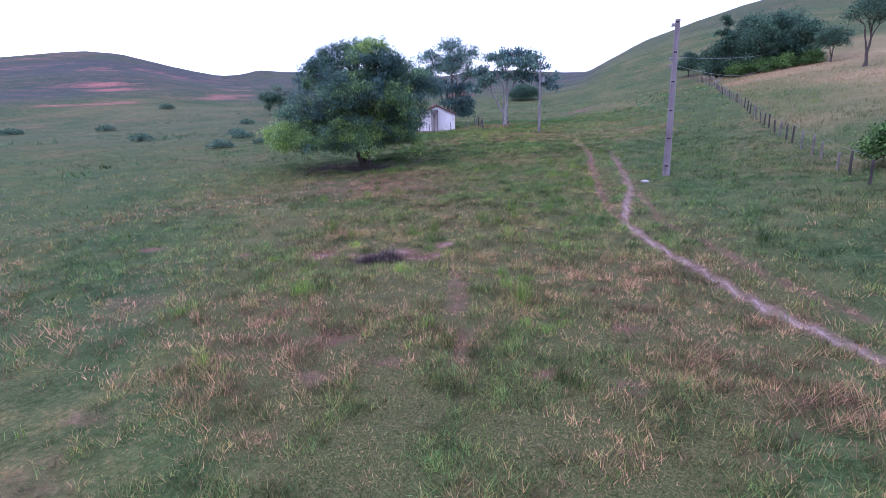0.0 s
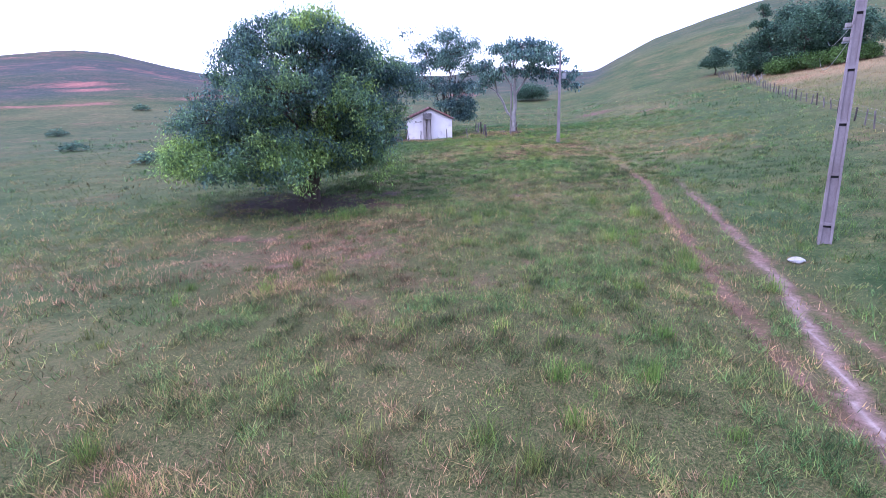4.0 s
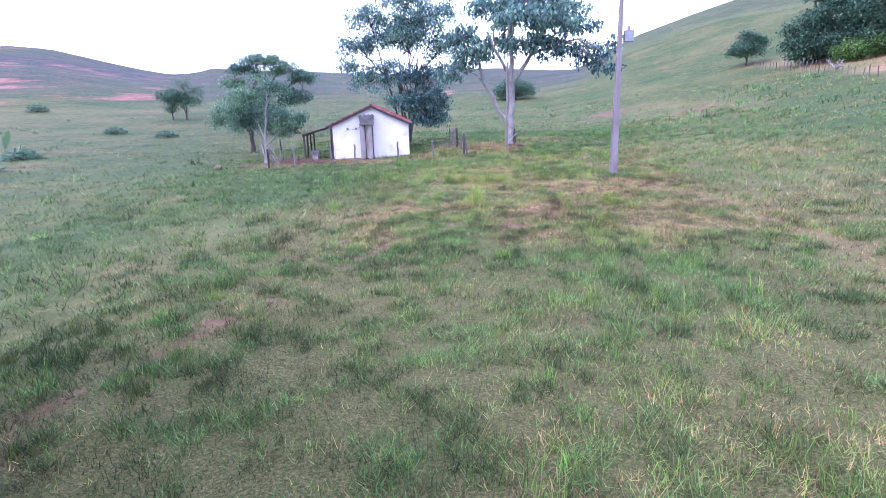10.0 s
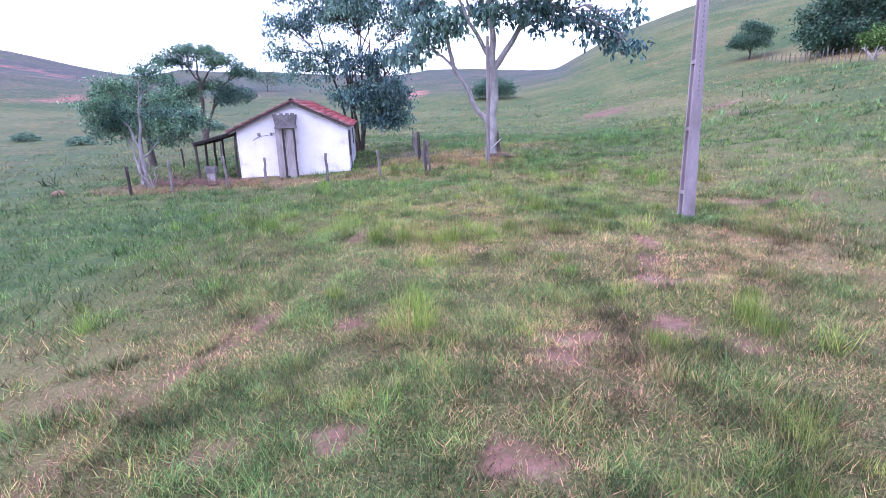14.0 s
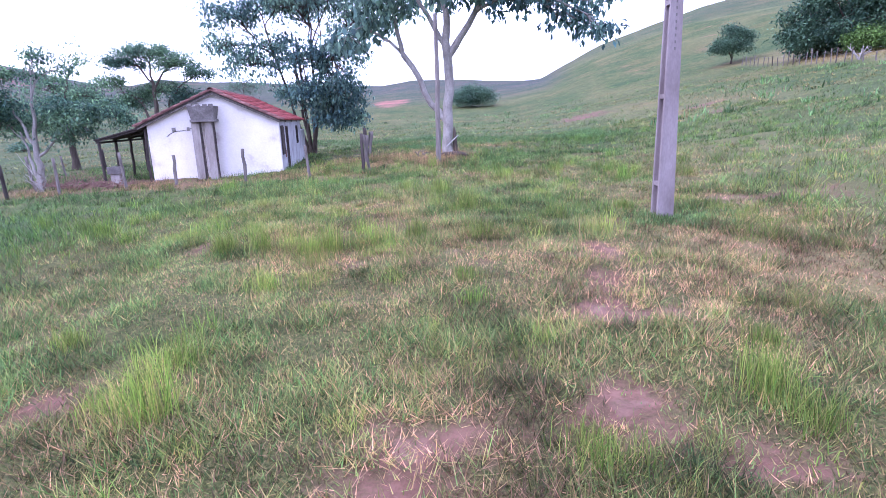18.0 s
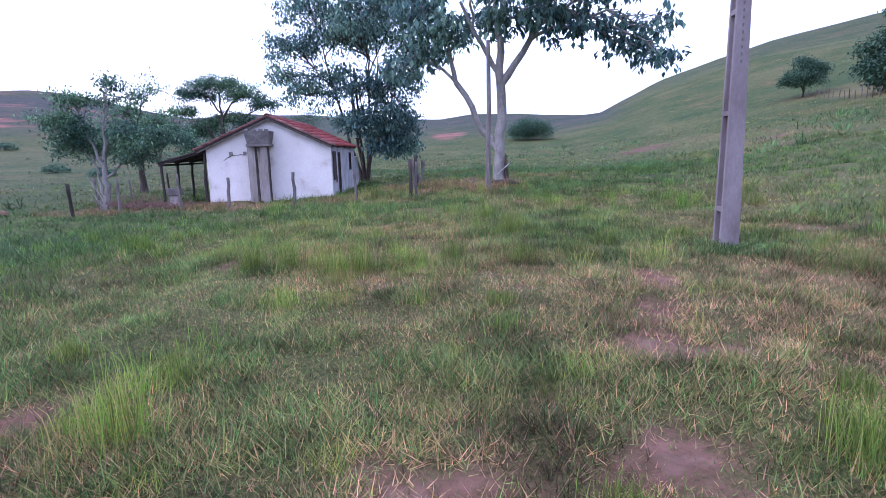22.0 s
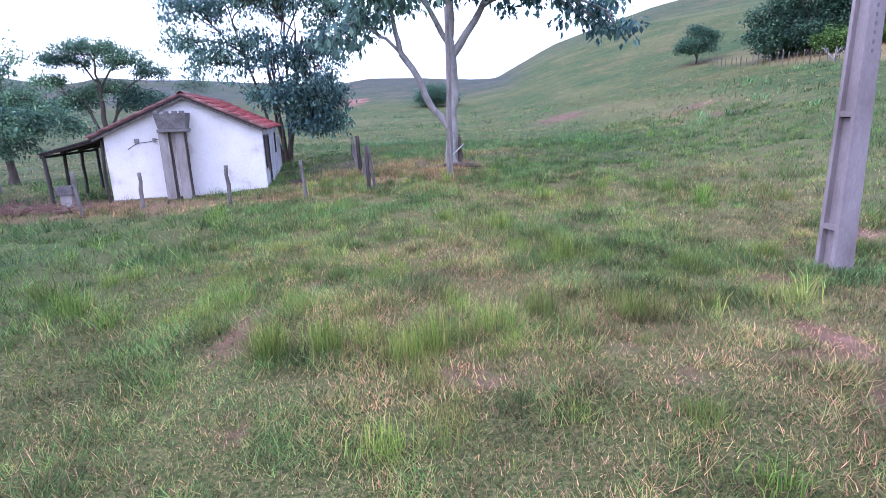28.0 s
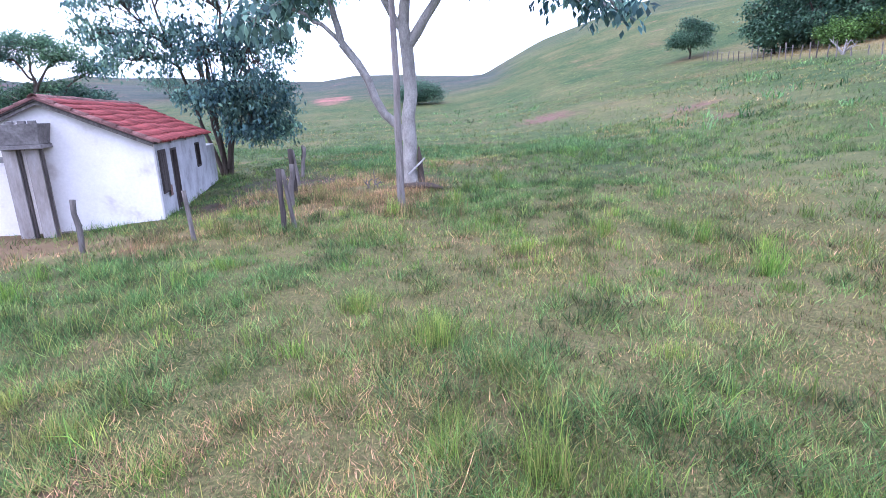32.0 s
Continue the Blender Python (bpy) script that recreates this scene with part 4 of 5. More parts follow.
for i, (wx, wy, tall, wide) in enumerate(((40.0, 115.8, 2.6, 4.5), (43.5, 113.8, 2.4, 5.0), (47.2, 112.6, 2.2, 5.0), (51.0, 111.5, 2.0, 4.5))):
    small_tree("vine_bush", wx, wy, tall, wide, "low bright green vine-covered bush at the thicket edge", 70 + i, leaf=LEAF_VINE, z0=0.05, n=9, count=24, llen=0.3)
small_tree("fence_bush", 16.2, 25.6, 2.3, 3.0, "dense green bush growing through the wire fence", 80, leaf=LEAF_VINE, z0=0.05, n=10, count=36, per=40, llen=0.16)


def shrub(x, y, wide, tall, seed, label="scrubby grey-green bush in the open pasture"):
    """A low bush of long arching leaves."""
    rng = np.random.default_rng(seed)
    top = thing("shrub", pose(x, y, float(height(x, y))), label, "bush", "bushes in the pasture")
    n = 420
    a, r = rng.uniform(0, 6.283, n), np.sqrt(rng.uniform(0, 1, n)) * wide / 2
    px, py = r * np.cos(a), r * np.sin(a)
    hh = tall * (1 - (r / wide * 1.7) ** 2) * rng.uniform(0.35, 1.0, n)
    v, f, t = leaves(np.stack([px, py, np.clip(hh, 0.05, None)], 1), wide * 0.16, wide * 0.045, 0.0, rng, rng.uniform(0.0, 0.6, n))
    part("foliage", mesh_np("foliage", v, f, LEAF_GREY, False, {"tone": t, "lum": np.repeat(rng.uniform(0.3, 0.8, n), 4)}), None, top)
    stems = [[(q, 0.025) for q in bend((0, 0, -0.05), (px[k] * 0.7, py[k] * 0.7, hh[k] * 0.9), 0.1, 4, rng)] for k in range(0, n, 30)]
    v, f = tubes(stems, 5)
    part("stems", mesh_np("stems", v, f, BARK_DARK), None, top)


for i, (sx, sy, wide, tall) in enumerate(((-51.8, 71.0, 3.6, 1.6), (-33.0, 58.2, 3.4, 1.4), (-81.0, 101.0, 4.0, 2.0), (-44.5, 84.0, 3.6, 1.5), (-38.0, 73.0, 3.4, 1.5), (-93.0, 92.0, 4.5, 1.8), (-47.0, 110.0, 3.4, 1.4),
                                         (-30.0, 62.0, 2.4, 0.9), (-41.0, 130.0, 4.0, 1.8), (-60.0, 118.0, 4.0, 1.7), (-100.0, 150.0, 5.0, 2.2))):
    shrub(sx, sy, wide * 0.85, tall * 0.7, 100 + i)


# ---- the white farm shed ----
HOUSE = pose(-8.95, 76.65, 0.30, 0, 0, 10.8)
W, L, EAVE, RIDGE, RX = 5.05, 8.7, 2.28, 3.42, -2.42
house = thing("farm_shed", HOUSE, "small white limewashed farm shed with red clay roof tiles", "shed")


def wall_with_holes(y0, y1, z0, z1, x0, x1, holes):
    """A wall along y, pieced round its openings (y0, y1, z0, z1)."""
    bm, at = bmesh.new(), y0
    for a, b, lo, hi in holes:
        box(x0, x1, at, a, z0, z1, bm=bm)
        if lo > z0 + 0.01:
            box(x0, x1, a, b, z0, lo, bm=bm)
        box(x0, x1, a, b, hi, z1, bm=bm)
        at = b
    box(x0, x1, at, y1, z0, z1, bm=bm)
    return bm


front = prism([(-W, -0.6), (0, -0.6), (0, EAVE), (RX, RIDGE), (-W, EAVE)], 0, 0.18)
part("front_wall", front, PLASTER, house, "white limewashed gable wall stained near the ground")
part("rear_wall", prism([(-W, -0.6), (0, -0.6), (0, EAVE), (RX, RIDGE), (-W, EAVE)], L - 0.18, L), PLASTER_SHADED, house)
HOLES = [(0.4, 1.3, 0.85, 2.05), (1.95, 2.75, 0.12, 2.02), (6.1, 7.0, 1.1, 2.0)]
part("side_wall", wall_with_holes(0.18, L - 0.18, -0.6, EAVE, -0.18, 0, HOLES), PLASTER_SHADED, house, "stained side wall in shaded grey, with door and windows")
part("side_wall", wall_with_holes(0.18, L - 0.18, -0.6, EAVE, -W, -W + 0.18, []), PLASTER_SHADED, house)
part("interior_floor", box(-W + 0.18, -0.18, 0.18, L - 0.18, -0.05, 0.1), DARK, house)
part("rear_lean_to", prism([(-W, -0.6), (-0.02, -0.6), (-0.02, 1.75), (-W, 1.95)], L + 0.003, L + 2.3), PLASTER_SHADED, house, "lower plaster annexe behind, stained and in shaded grey")


def frame_of(y0, y1, z0, z1, sill, parent):
    bm = bmesh.new()
    t = 0.06
    box(-0.14, 0.02, y0, y0 + t, z0, z1, 0.004, bm)
    box(-0.14, 0.02, y1 - t, y1, z0, z1, 0.004, bm)
    box(-0.14, 0.02, y0 + t, y1 - t, z1 - t, z1, 0.004, bm)
    if sill:
        box(-0.14, 0.03, y0 + t, y1 - t, z0, z0 + t, 0.004, bm)
    return part("frame", bm, DARK_WOOD, parent)


def shutter(y0, y1, z0, z1, angle, parent, mat):
    """A plank shutter hinged on its near edge, standing open by an angle."""
    leaf = part("shutter", box(-0.03, 0.0, 0, y1 - y0, z0, z1, 0.005), mat, parent)
    leaf.matrix_local = pose(0.03, y0, 0, 0, 0, angle)
    for k in range(3):
        y = (y1 - y0) * (k + 0.5) / 3
        b = part("plank", box(0.001, 0.014, y - (y1 - y0) / 6.6, y + (y1 - y0) / 6.6, z0 + 0.02, z1 - 0.02, 0.003), mat, leaf)
    return leaf


for (y0, y1, z0, z1), kind_ in zip(HOLES, ("window", "door", "window")):
    op = part(kind_, box(-0.13, -0.10, y0 + 0.06, y1 - 0.06, z0 + 0.02, z1 - 0.06, 0.004), DARK_WOOD, house, "dark plank " + kind_)
    frame_of(y0, y1, z0, z1, kind_ == "window", op)
    if kind_ == "window" and y0 < 1:
        shutter(y0 + 0.02, y1 - 0.3, z0 + 0.04, z1 - 0.04, -3, op, DARK_WOOD)
part("hanging_rag", box(0.04, 0.07, 1.0, 1.25, 0.72, 1.02, 0.012), RUST, house, "rusty brown cloth hanging at the window")
plinth = bmesh.new()
box(-W - 0.02, 0.02, -0.025, -0.002, -0.6, 0.1, 0.006, plinth)
part("plinth", plinth, PILLAR_RENDER, house, "rough stained plinth of the gable wall")

# roof boards, rafters and tiles
OVER = {1: 0.11, -1: 0.34}


def run_of(side):
    """How far a roof side reaches out, and its slope."""
    half = -RX if side > 0 else W + RX
    return half + OVER[side], math.atan2(RIDGE - EAVE, half)


for side in (1, -1):
    xo, slope = run_of(side)
    z_e = RIDGE - xo * math.tan(slope)
    part("roof_deck", prism([(RX, RIDGE + 0.02), (RX + side * xo, z_e + 0.02), (RX + side * xo, z_e + 0.06), (RX, RIDGE + 0.06)], -0.28, L + 0.2), DARK_WOOD, house)
    for y in (-0.22, 2.0, 4.3, 6.5, 8.6):
        xr = xo - 0.05
        z_e = RIDGE - xr * math.tan(slope)
        part("rafter", prism([(RX, RIDGE + 0.015), (RX + side * xr, z_e + 0.015), (RX + side * xr, z_e - 0.07), (RX, RIDGE - 0.07)], y, y + 0.06), OLD_WOOD, house)


def barrel_tile(length, radius, taper=0.82):
    """A half-round clay tile with thickness, along x."""
    vs, fs, seg = [], [], 6
    for k, (x, s) in enumerate(((0, taper), (length, 1.0))):
        for r in (radius * s, (radius - 0.014) * s):
            for i in range(seg + 1):
                a = math.pi * i / seg
                vs.append((x, r * math.cos(a), r * math.sin(a) * 0.72))
    n = seg + 1
    for i in range(seg):
        fs += [(i, i + 1, 2 * n + i + 1, 2 * n + i), (n + i + 1, n + i, 3 * n + i, 3 * n + i + 1), (i, n + i, n + i + 1, i + 1), (2 * n + i + 1, 3 * n + i + 1, 3 * n + i, 2 * n + i)]
    return np.array(vs), np.array(fs)


tv, tf = barrel_tile(0.47, 0.115)
tile_me = mesh_np("tile", tv, tf, TILE, False)
edge_me = mesh_np("tile", tv, tf, TILE_EDGE, False)
rng_t = np.random.default_rng(3)
COLS, ROWS_T = int((L + 0.45) / 0.225), 8


def roof_side(side):
    out = []
    xo, slope = run_of(side)
    step_t = (xo + 0.02) / math.cos(slope) / ROWS_T
    for c in range(COLS):
        y = -0.26 + 0.225 * (c + 0.5)
        dip = 0.03 * math.sin(c * 0.37) + rng_t.normal(0, 0.006)
        for r in range(ROWS_T):
            d = r * step_t + rng_t.normal(0, 0.012)
            x, z = RX + side * d * math.cos(slope), RIDGE + 0.09 - d * math.sin(slope) - dip * math.sin(r / ROWS_T * 3.1)
            turn = Matrix.Rotation(0 if side > 0 else math.pi, 4, "Z") @ Matrix.Rotation(slope - 0.035, 4, "Y") @ Matrix.Rotation(rng_t.normal(0, 0.025), 4, "Z")
            out.append((c, Matrix.Translation((x, y + rng_t.normal(0, 0.008), z)) @ turn))
    return out


for side in (1, -1):
    bed = bmesh.new()
    xo, slope = run_of(side)
    for c in range(COLS + 1):
        y = -0.26 + 0.225 * c
        prism([(RX, RIDGE + 0.062), (RX + side * xo, RIDGE + 0.062 - xo * math.tan(slope)), (RX + side * xo, RIDGE + 0.085 - xo * math.tan(slope)), (RX, RIDGE + 0.085)], y - 0.045, y + 0.045, bed)
    part("tile_bed", bed, TILE_EDGE, house)
for c, m in roof_side(1):
    t_ob = new("tile", edge_me if c < 1 else tile_me)
    t_ob.parent, t_ob.matrix_local = house, m
vs_all, fs_all, at = [], [], 0
for c, m in roof_side(-1):
    vs_all.append(tv @ np.array(m.to_3x3()).T + np.array(m.translation))
    fs_all.append(tf + at)
    at += len(tv)
tagged(part("tile_slope", mesh_np("tile_slope", np.concatenate(vs_all), np.concatenate(fs_all), TILE_EDGE), None, house, "weathered far slope of clay tiles"), kind="stuff")
ridge_v, ridge_f = barrel_tile(0.5, 0.15)
ridge_me = mesh_np("ridge_tile", ridge_v, ridge_f, TILE_EDGE)
for k in range(21):
    r_ob = new("ridge_tile", ridge_me)
    r_ob.parent, r_ob.matrix_local = house, pose(RX, -0.3 + 0.44 * k, RIDGE + 0.1 + rng_t.normal(0, 0.008), 0, 2, 90 + rng_t.normal(0, 2))

# wiring on the gable
v, f = tubes([[(p, 0.009) for p in bend((-4.35, -0.012, 1.78), (-3.95, -0.012, 1.98), 0.03, 6, rng_t)], [(p, 0.009) for p in bend((-3.95, -0.012, 1.98), (-3.1, -0.03, 2.2), -0.06, 8, rng_t)]], 5)
part("cable", mesh_np("cable", v, f, DARK), None, house)
part("junction_box", box(-4.12, -3.98, -0.05, -0.002, 1.98, 2.12, 0.008), CEMENT, house)
part("junction_box", box(-3.55, -3.45, -0.045, -0.002, 1.98, 2.12, 0.008), CEMENT, house)

# shelter on the yard side of the shed
shelter = thing("side_shelter", HOUSE, "open lean-to of dark boards on crooked wooden posts", "lean-to")
part("shelter_roof", prism([(-W - 0.06, 2.22), (-W - 2.1, 1.72), (-W - 2.1, 1.76), (-W - 0.06, 2.27)], 0.15, 5.2), DARK_WOOD, shelter)
for y in (0.2, 1.8, 3.4, 5.0):
    part("rafter", prism([(-W - 0.03, 2.215), (-W - 2.05, 1.72), (-W - 2.05, 1.65), (-W - 0.03, 2.145)], y, y + 0.07), DARK_WOOD, shelter)
    zg = -0.4
    v, f = tubes([[(p, 0.06) for p in bend((-W - 2.0 + 0.08 * math.sin(y * 3), y + 0.04, zg), (-W - 1.95, y + 0.04, 1.66), 0, 5, rng_t, 0.02)]], 8)
    part("post", mesh_np("post", v, f, DARK_WOOD, True), None, shelter)
v, f = tubes([[(p, 0.055) for p in bend((-W - 0.12, -0.05, -0.4), (-W - 0.1, 0.1, 2.1), 0, 5, rng_t, 0.01)]], 8)
part("post", mesh_np("post", v, f, DARK_WOOD, True), None, shelter)
part("beam", box(-W - 2.03, -W - 1.93, 0.15, 5.2, 1.60, 1.68, 0.01), DARK_WOOD, shelter)

# concrete water tank on two pillars in front of the gable
tank = thing("water_tank", HOUSE @ pose(-2.75, -0.4, 0), "small grey concrete water tank on two cement pillars", "water tank")
for x in (-0.33, 0.16):
    part("pillar", box(x - 0.15, x + 0.15, -0.16, 0.16, -0.5, 2.3, 0.015), PILLAR_RENDER, tank, "pale stained cement pillar")
    v, f = tubes([[(p, 0.035) for p in bend((x + 0.215, -0.12, -0.5), (x + 0.19, -0.1, 2.28), 0, 5, rng_t, 0.006)]], 7)
    part("prop", mesh_np("prop", v, f, DARK_WOOD, True), None, tank, "thin dark wooden prop")
bm = bmesh.new()
box(-0.46, 0.46, -0.34, 0.34, 2.3, 2.4, 0.012, bm)
part("slab", bm, MOULDY, tank)
bm = bmesh.new()
lo, hi = [(-0.42, -0.31), (0.42, -0.31), (0.42, 0.31), (-0.42, 0.31)], [(-0.5, -0.39), (0.5, -0.39), (0.5, 0.39), (-0.5, 0.39)]
a = [bm.verts.new((x, y, 2.403)) for x, y in lo]
b = [bm.verts.new((x, y, 2.9)) for x, y in hi]
c = [bm.verts.new((x * 0.86, y * 0.82, 2.9)) for x, y in hi]
d = [bm.verts.new((x * 0.82, y * 0.78, 2.48)) for x, y in lo]
bm.faces.new(a[::-1])
bm.faces.new(d)
for i in range(4):
    j = (i + 1) % 4
    bm.faces.new((a[i], a[j], b[j], b[i]))
    bm.faces.new((b[i], b[j], c[j], c[i]))
    bm.faces.new((c[i], c[j], d[j], d[i]))
bmesh.ops.bevel(bm, geom=list(bm.edges), offset=0.012, segments=1, affect="EDGES")
part("basin", bm, MOULDY, tank)
for x in (-0.4, -0.1, 0.16, 0.38):
    part("rim_block", box(x - 0.08, x + 0.08, -0.4, -0.28, 2.88, 2.97, 0.02), MOULDY, tank)

# ---- poles ----
def concrete_pole(x, y, tall, turn, shade_tall, label, b1=0.108, d1=0.082):
    """A tapered double-T concrete pole: two flanges, a thin web and cross ribs."""
    z = float(height(x, y))
    top = thing("utility_pole", pose(x, y, z, 0, 0, turn), label, "utility pole", "concrete poles of the line")
    b0, d0 = 0.176, 0.14

    def taper(bm):
        for v in bm.verts:
            k = (v.co.z + 0.4) / (tall + 0.4)
            v.co.x *= 1 + (b1 / b0 - 1) * k
            v.co.y *= 1 + (d1 / d0 - 1) * k
        return bm
    for s in (-1, 1):
        part("flange", taper(box(s * b0 - 0.035 * (s + 1), s * b0 - 0.035 * (s - 1), -d0, d0, -0.4, tall, 0.008)), CONCRETE, top)
    part("web", taper(box(-b0 + 0.07, b0 - 0.07, -0.065, 0.065, -0.4, tall)), CONCRETE, top)
    zc = 0.55
    while zc < tall:
        for s in (-1, 1):
            part("rib", taper(box(-b0 + 0.07, b0 - 0.07, 0.065 if s > 0 else -d0 * 0.96, d0 * 0.96 if s > 0 else -0.065, zc, zc + 0.07)), CONCRETE, top)
        # dark strip added under each rib as its shade; the web is solid
        part("rib_shade", taper(box(-b0 + 0.075, b0 - 0.075, -0.071, 0.071, zc - shade_tall, zc - 0.003)), DARK, top)
        zc += 1.42
    hole_me = mesh_of("bolt_hole", box(0.0005, 0.004, -0.011, 0.011, 0, 0.045), MOULDY)
    for k in range(int((tall - 2.7) / 0.1)):
        h = 2.7 + k * 0.1
        ob = new("bolt_hole", hole_me)
        ob.parent = top
        ob.matrix_local = pose(b0 * (1 + (b1 / b0 - 1) * (h + 0.4) / (tall + 0.4)), 0, h)
    return top


pole_a = concrete_pole(7.65, 30.7, 7.75, -21, 0.07, "grey weathered concrete utility pole beside the trail")
pole_b = concrete_pole(1.96, 63.35, 7.6, -89, 0.022, "grey weathered concrete utility pole with a meter box", 0.1, 0.052)
for h in (5.85, 5.5, 7.45):
    part("insulator", box(-0.28, -0.12, -0.05, 0.05, h, h + 0.12, 0.02), CEMENT, pole_a)
    part("bracket", box(-0.3, -0.1, -0.015, 0.015, h - 0.04, h, 0.004), METAL, pole_a)
meter = part("meter_box", box(-0.14, 0.14, 0.16, 0.52, 5.3, 5.75, 0.02), METAL, pole_b, "light grey metal box on the pole")
part("bushing", box(-0.05, 0.05, 0.28, 0.38, 5.75, 5.9, 0.02), CEMENT, meter)
part("bracket", box(-0.04, 0.04, 0.05, 0.16, 5.45, 5.57, 0.005), METAL, pole_b)
coil = [[(Vector((0.13 * math.cos(a), -0.2 - 0.05 * k, 5.35 + 0.16 * math.sin(a))), 0.008) for a in np.linspace(0, 2 * math.pi, 13)] for k in range(3)]
v, f = tubes([[(tuple(p), r) for p, r in loop] for loop in coil], 5)
part("cable_coil", mesh_np("cable_coil", v, f, DARK, True), None, pole_b)
for h in (7.35, 7.0):
    part("bracket", box(-0.03, 0.03, -0.26, -0.06, h, h + 0.05, 0.005), METAL, pole_b)
    part("insulator", box(-0.05, 0.05, -0.3, -0.2, h + 0.05, h + 0.16, 0.02), CEMENT, pole_b)
rng_p = np.random.default_rng(8)
z3 = float(height(-2.4, 75.5))
wood_pole = thing("wooden_pole", pose(-2.4, 75.5, z3), "slender grey wooden pole in front of a tree", "pole")
v, f = tubes([[(p, r) for p, r in zip(bend((0, 0, -0.3), (0.03, 0.05, 5.5), 0, 8, rng_p, 0.015), np.linspace(0.105, 0.07, 8))]], 9)
part("shaft", mesh_np("shaft", v, f, OLD_WOOD, True), None, wood_pole)


def overhead_wire(p, q, sag, seed):
    v, f = tubes([[(a, 0.013) for a in bend(p, q, -sag, 24, np.random.default_rng(seed))]], 5)
    tagged(new("overhead_wire", mesh_np("overhead_wire", v, f, WIRE, True)), "thin grey overhead power line wire", "wire", "overhead wires")


zp = float(height(7.65, 30.7))
overhead_wire((7.5, 30.6, zp + 5.95), (52.0, 126.0, 13.2), 0.7, 1)
overhead_wire((7.5, 30.6, zp + 5.6), (50.0, 124.0, 11.0), 1.6, 2)


# ---- fences ----
def post_mesh(tall, radius, lean, seed, mat):
    rng = np.random.default_rng(seed)
    line = bend((0, 0, -0.25), (lean, lean * 0.4, tall), 0, 6, rng, 0.006)
    rad = radius * rng.uniform(0.85, 1.1, 6)
    line = np.vstack([line, line[-1] + (0, 0, 0.004)])
    v, f = tubes([list(zip(line, np.append(rad, 0.004)))], 8)
    return mesh_np("post", v, f, mat, True)


posts = [post_mesh(1.25, 0.048, 0.04, 1, OLD_WOOD), post_mesh(1.4, 0.052, -0.05, 2, OLD_WOOD), post_mesh(1.15, 0.05, 0.02, 3, OLD_WOOD), post_mesh(1.35, 0.052, -0.02, 4, DARK_WOOD)]


def fence(name, points, label, spacing=None, wires=(0.4, 0.75, 1.05), wire=True, seed=0, short=1.0, thick=1.0):
    rng = np.random.default_rng(seed)
    pts = [np.array(p, float) for p in points]
    if spacing:
        seg = [np.linalg.norm(b - a) for a, b in zip(pts[:-1], pts[1:])]
        run = np.concatenate([[0], np.cumsum(seg)])
        s = np.arange(0, run[-1], spacing)
        s = s + rng.uniform(-0.3, 0.3, len(s)) * spacing * 0.5
        pts = [np.array((np.interp(k, run, [p[0] for p in pts]), np.interp(k, run, [p[1] for p in pts]))) for k in s]
    top = thing(name, pose(pts[0][0], pts[0][1], float(height(*pts[0]))), label, "fence")
    base = np.array((*pts[0], float(height(*pts[0]))))
    feet = []
    for k, p in enumerate(pts):
        foot = np.array((*p, float(height(*p)))) - base
        feet.append(foot)
        ob = new("post", posts[int(rng.integers(0, 4))])
        ob.parent = top
        ob.matrix_local = pose(*foot, rng.normal(0, 3), rng.normal(0, 3), rng.uniform(0, 360)) @ Matrix.Diagonal((thick, thick, rng.uniform(0.85, 1.12) * short, 1))
    if wire:
        for h in wires:
            v, f = tubes([[(a + np.array((0, 0, h)), 0.003) for a in feet]], 4)
            part("strand", mesh_np("strand", v, f, WIRE), None, top)
    return top


fence("field_fence", [(13.2, 23.0), (13.8, 26), (15.8, 35.5), (19.8, 52.5), (24.6, 72.5), (33.0, 106)], "long wire fence with rough grey wooden posts", 2.1, seed=1, short=0.7)
fence("thicket_fence", [(33.2, 107.0), (35.2, 118), (36.6, 128), (37.6, 137)], "dense fence of rough wooden posts below the thicket", 1.5, seed=2)
fence("yard_fence", [(-16.9, 71.85), (-17.5, 73.9), (-15.4, 72.35), (-13.1, 72.5), (-12.0, 73.75), (-9.06, 72.95), (-6.9, 73.3), (-5.05, 73.7), (-4.86, 73.95)], "low yard fence of crooked grey wooden posts", seed=3, wire=False, thick=1.12)
fence("back_fence", [(-5.45, 76.5), (-5.9, 79.4), (-6.35, 82.4), (-6.8, 85.4), (-7.26, 88.35)], "row of old wooden posts beside the shed", seed=4, wire=False, thick=1.45)
fence("rear_fence", [(-21.5, 81.0), (-20.2, 82.3), (-18.6, 83.8), (-16.9, 85.3), (-15.7, 87.0)], "scattered wooden posts behind the yard", seed=5, wire=False)

# ---- small things about the yard ----
rng_s = np.random.default_rng(31)
sink = thing("laundry_sink", pose(-15.0, 75.0, float(height(-15.0, 75.0)), 0, 0, 10), "old pale cement laundry sink on a rough block base", "sink")
part("base_block", box(-0.17, 0.17, -0.15, 0.15, -0.1, 0.4, 0.02), PILLAR_RENDER, sink)
basin = bmesh.new()
box(-0.24, 0.24, -0.2, 0.2, 0.404, 0.46, 0.01, basin)
for x0, x1, y0, y1 in ((-0.24, 0.24, -0.2, -0.16), (-0.24, 0.24, 0.16, 0.2), (-0.24, -0.2, -0.157, 0.157), (0.2, 0.24, -0.157, 0.157)):
    box(x0, x1, y0, y1, 0.46, 0.68, 0.01, basin)
part("basin", basin, MOULDY, sink)


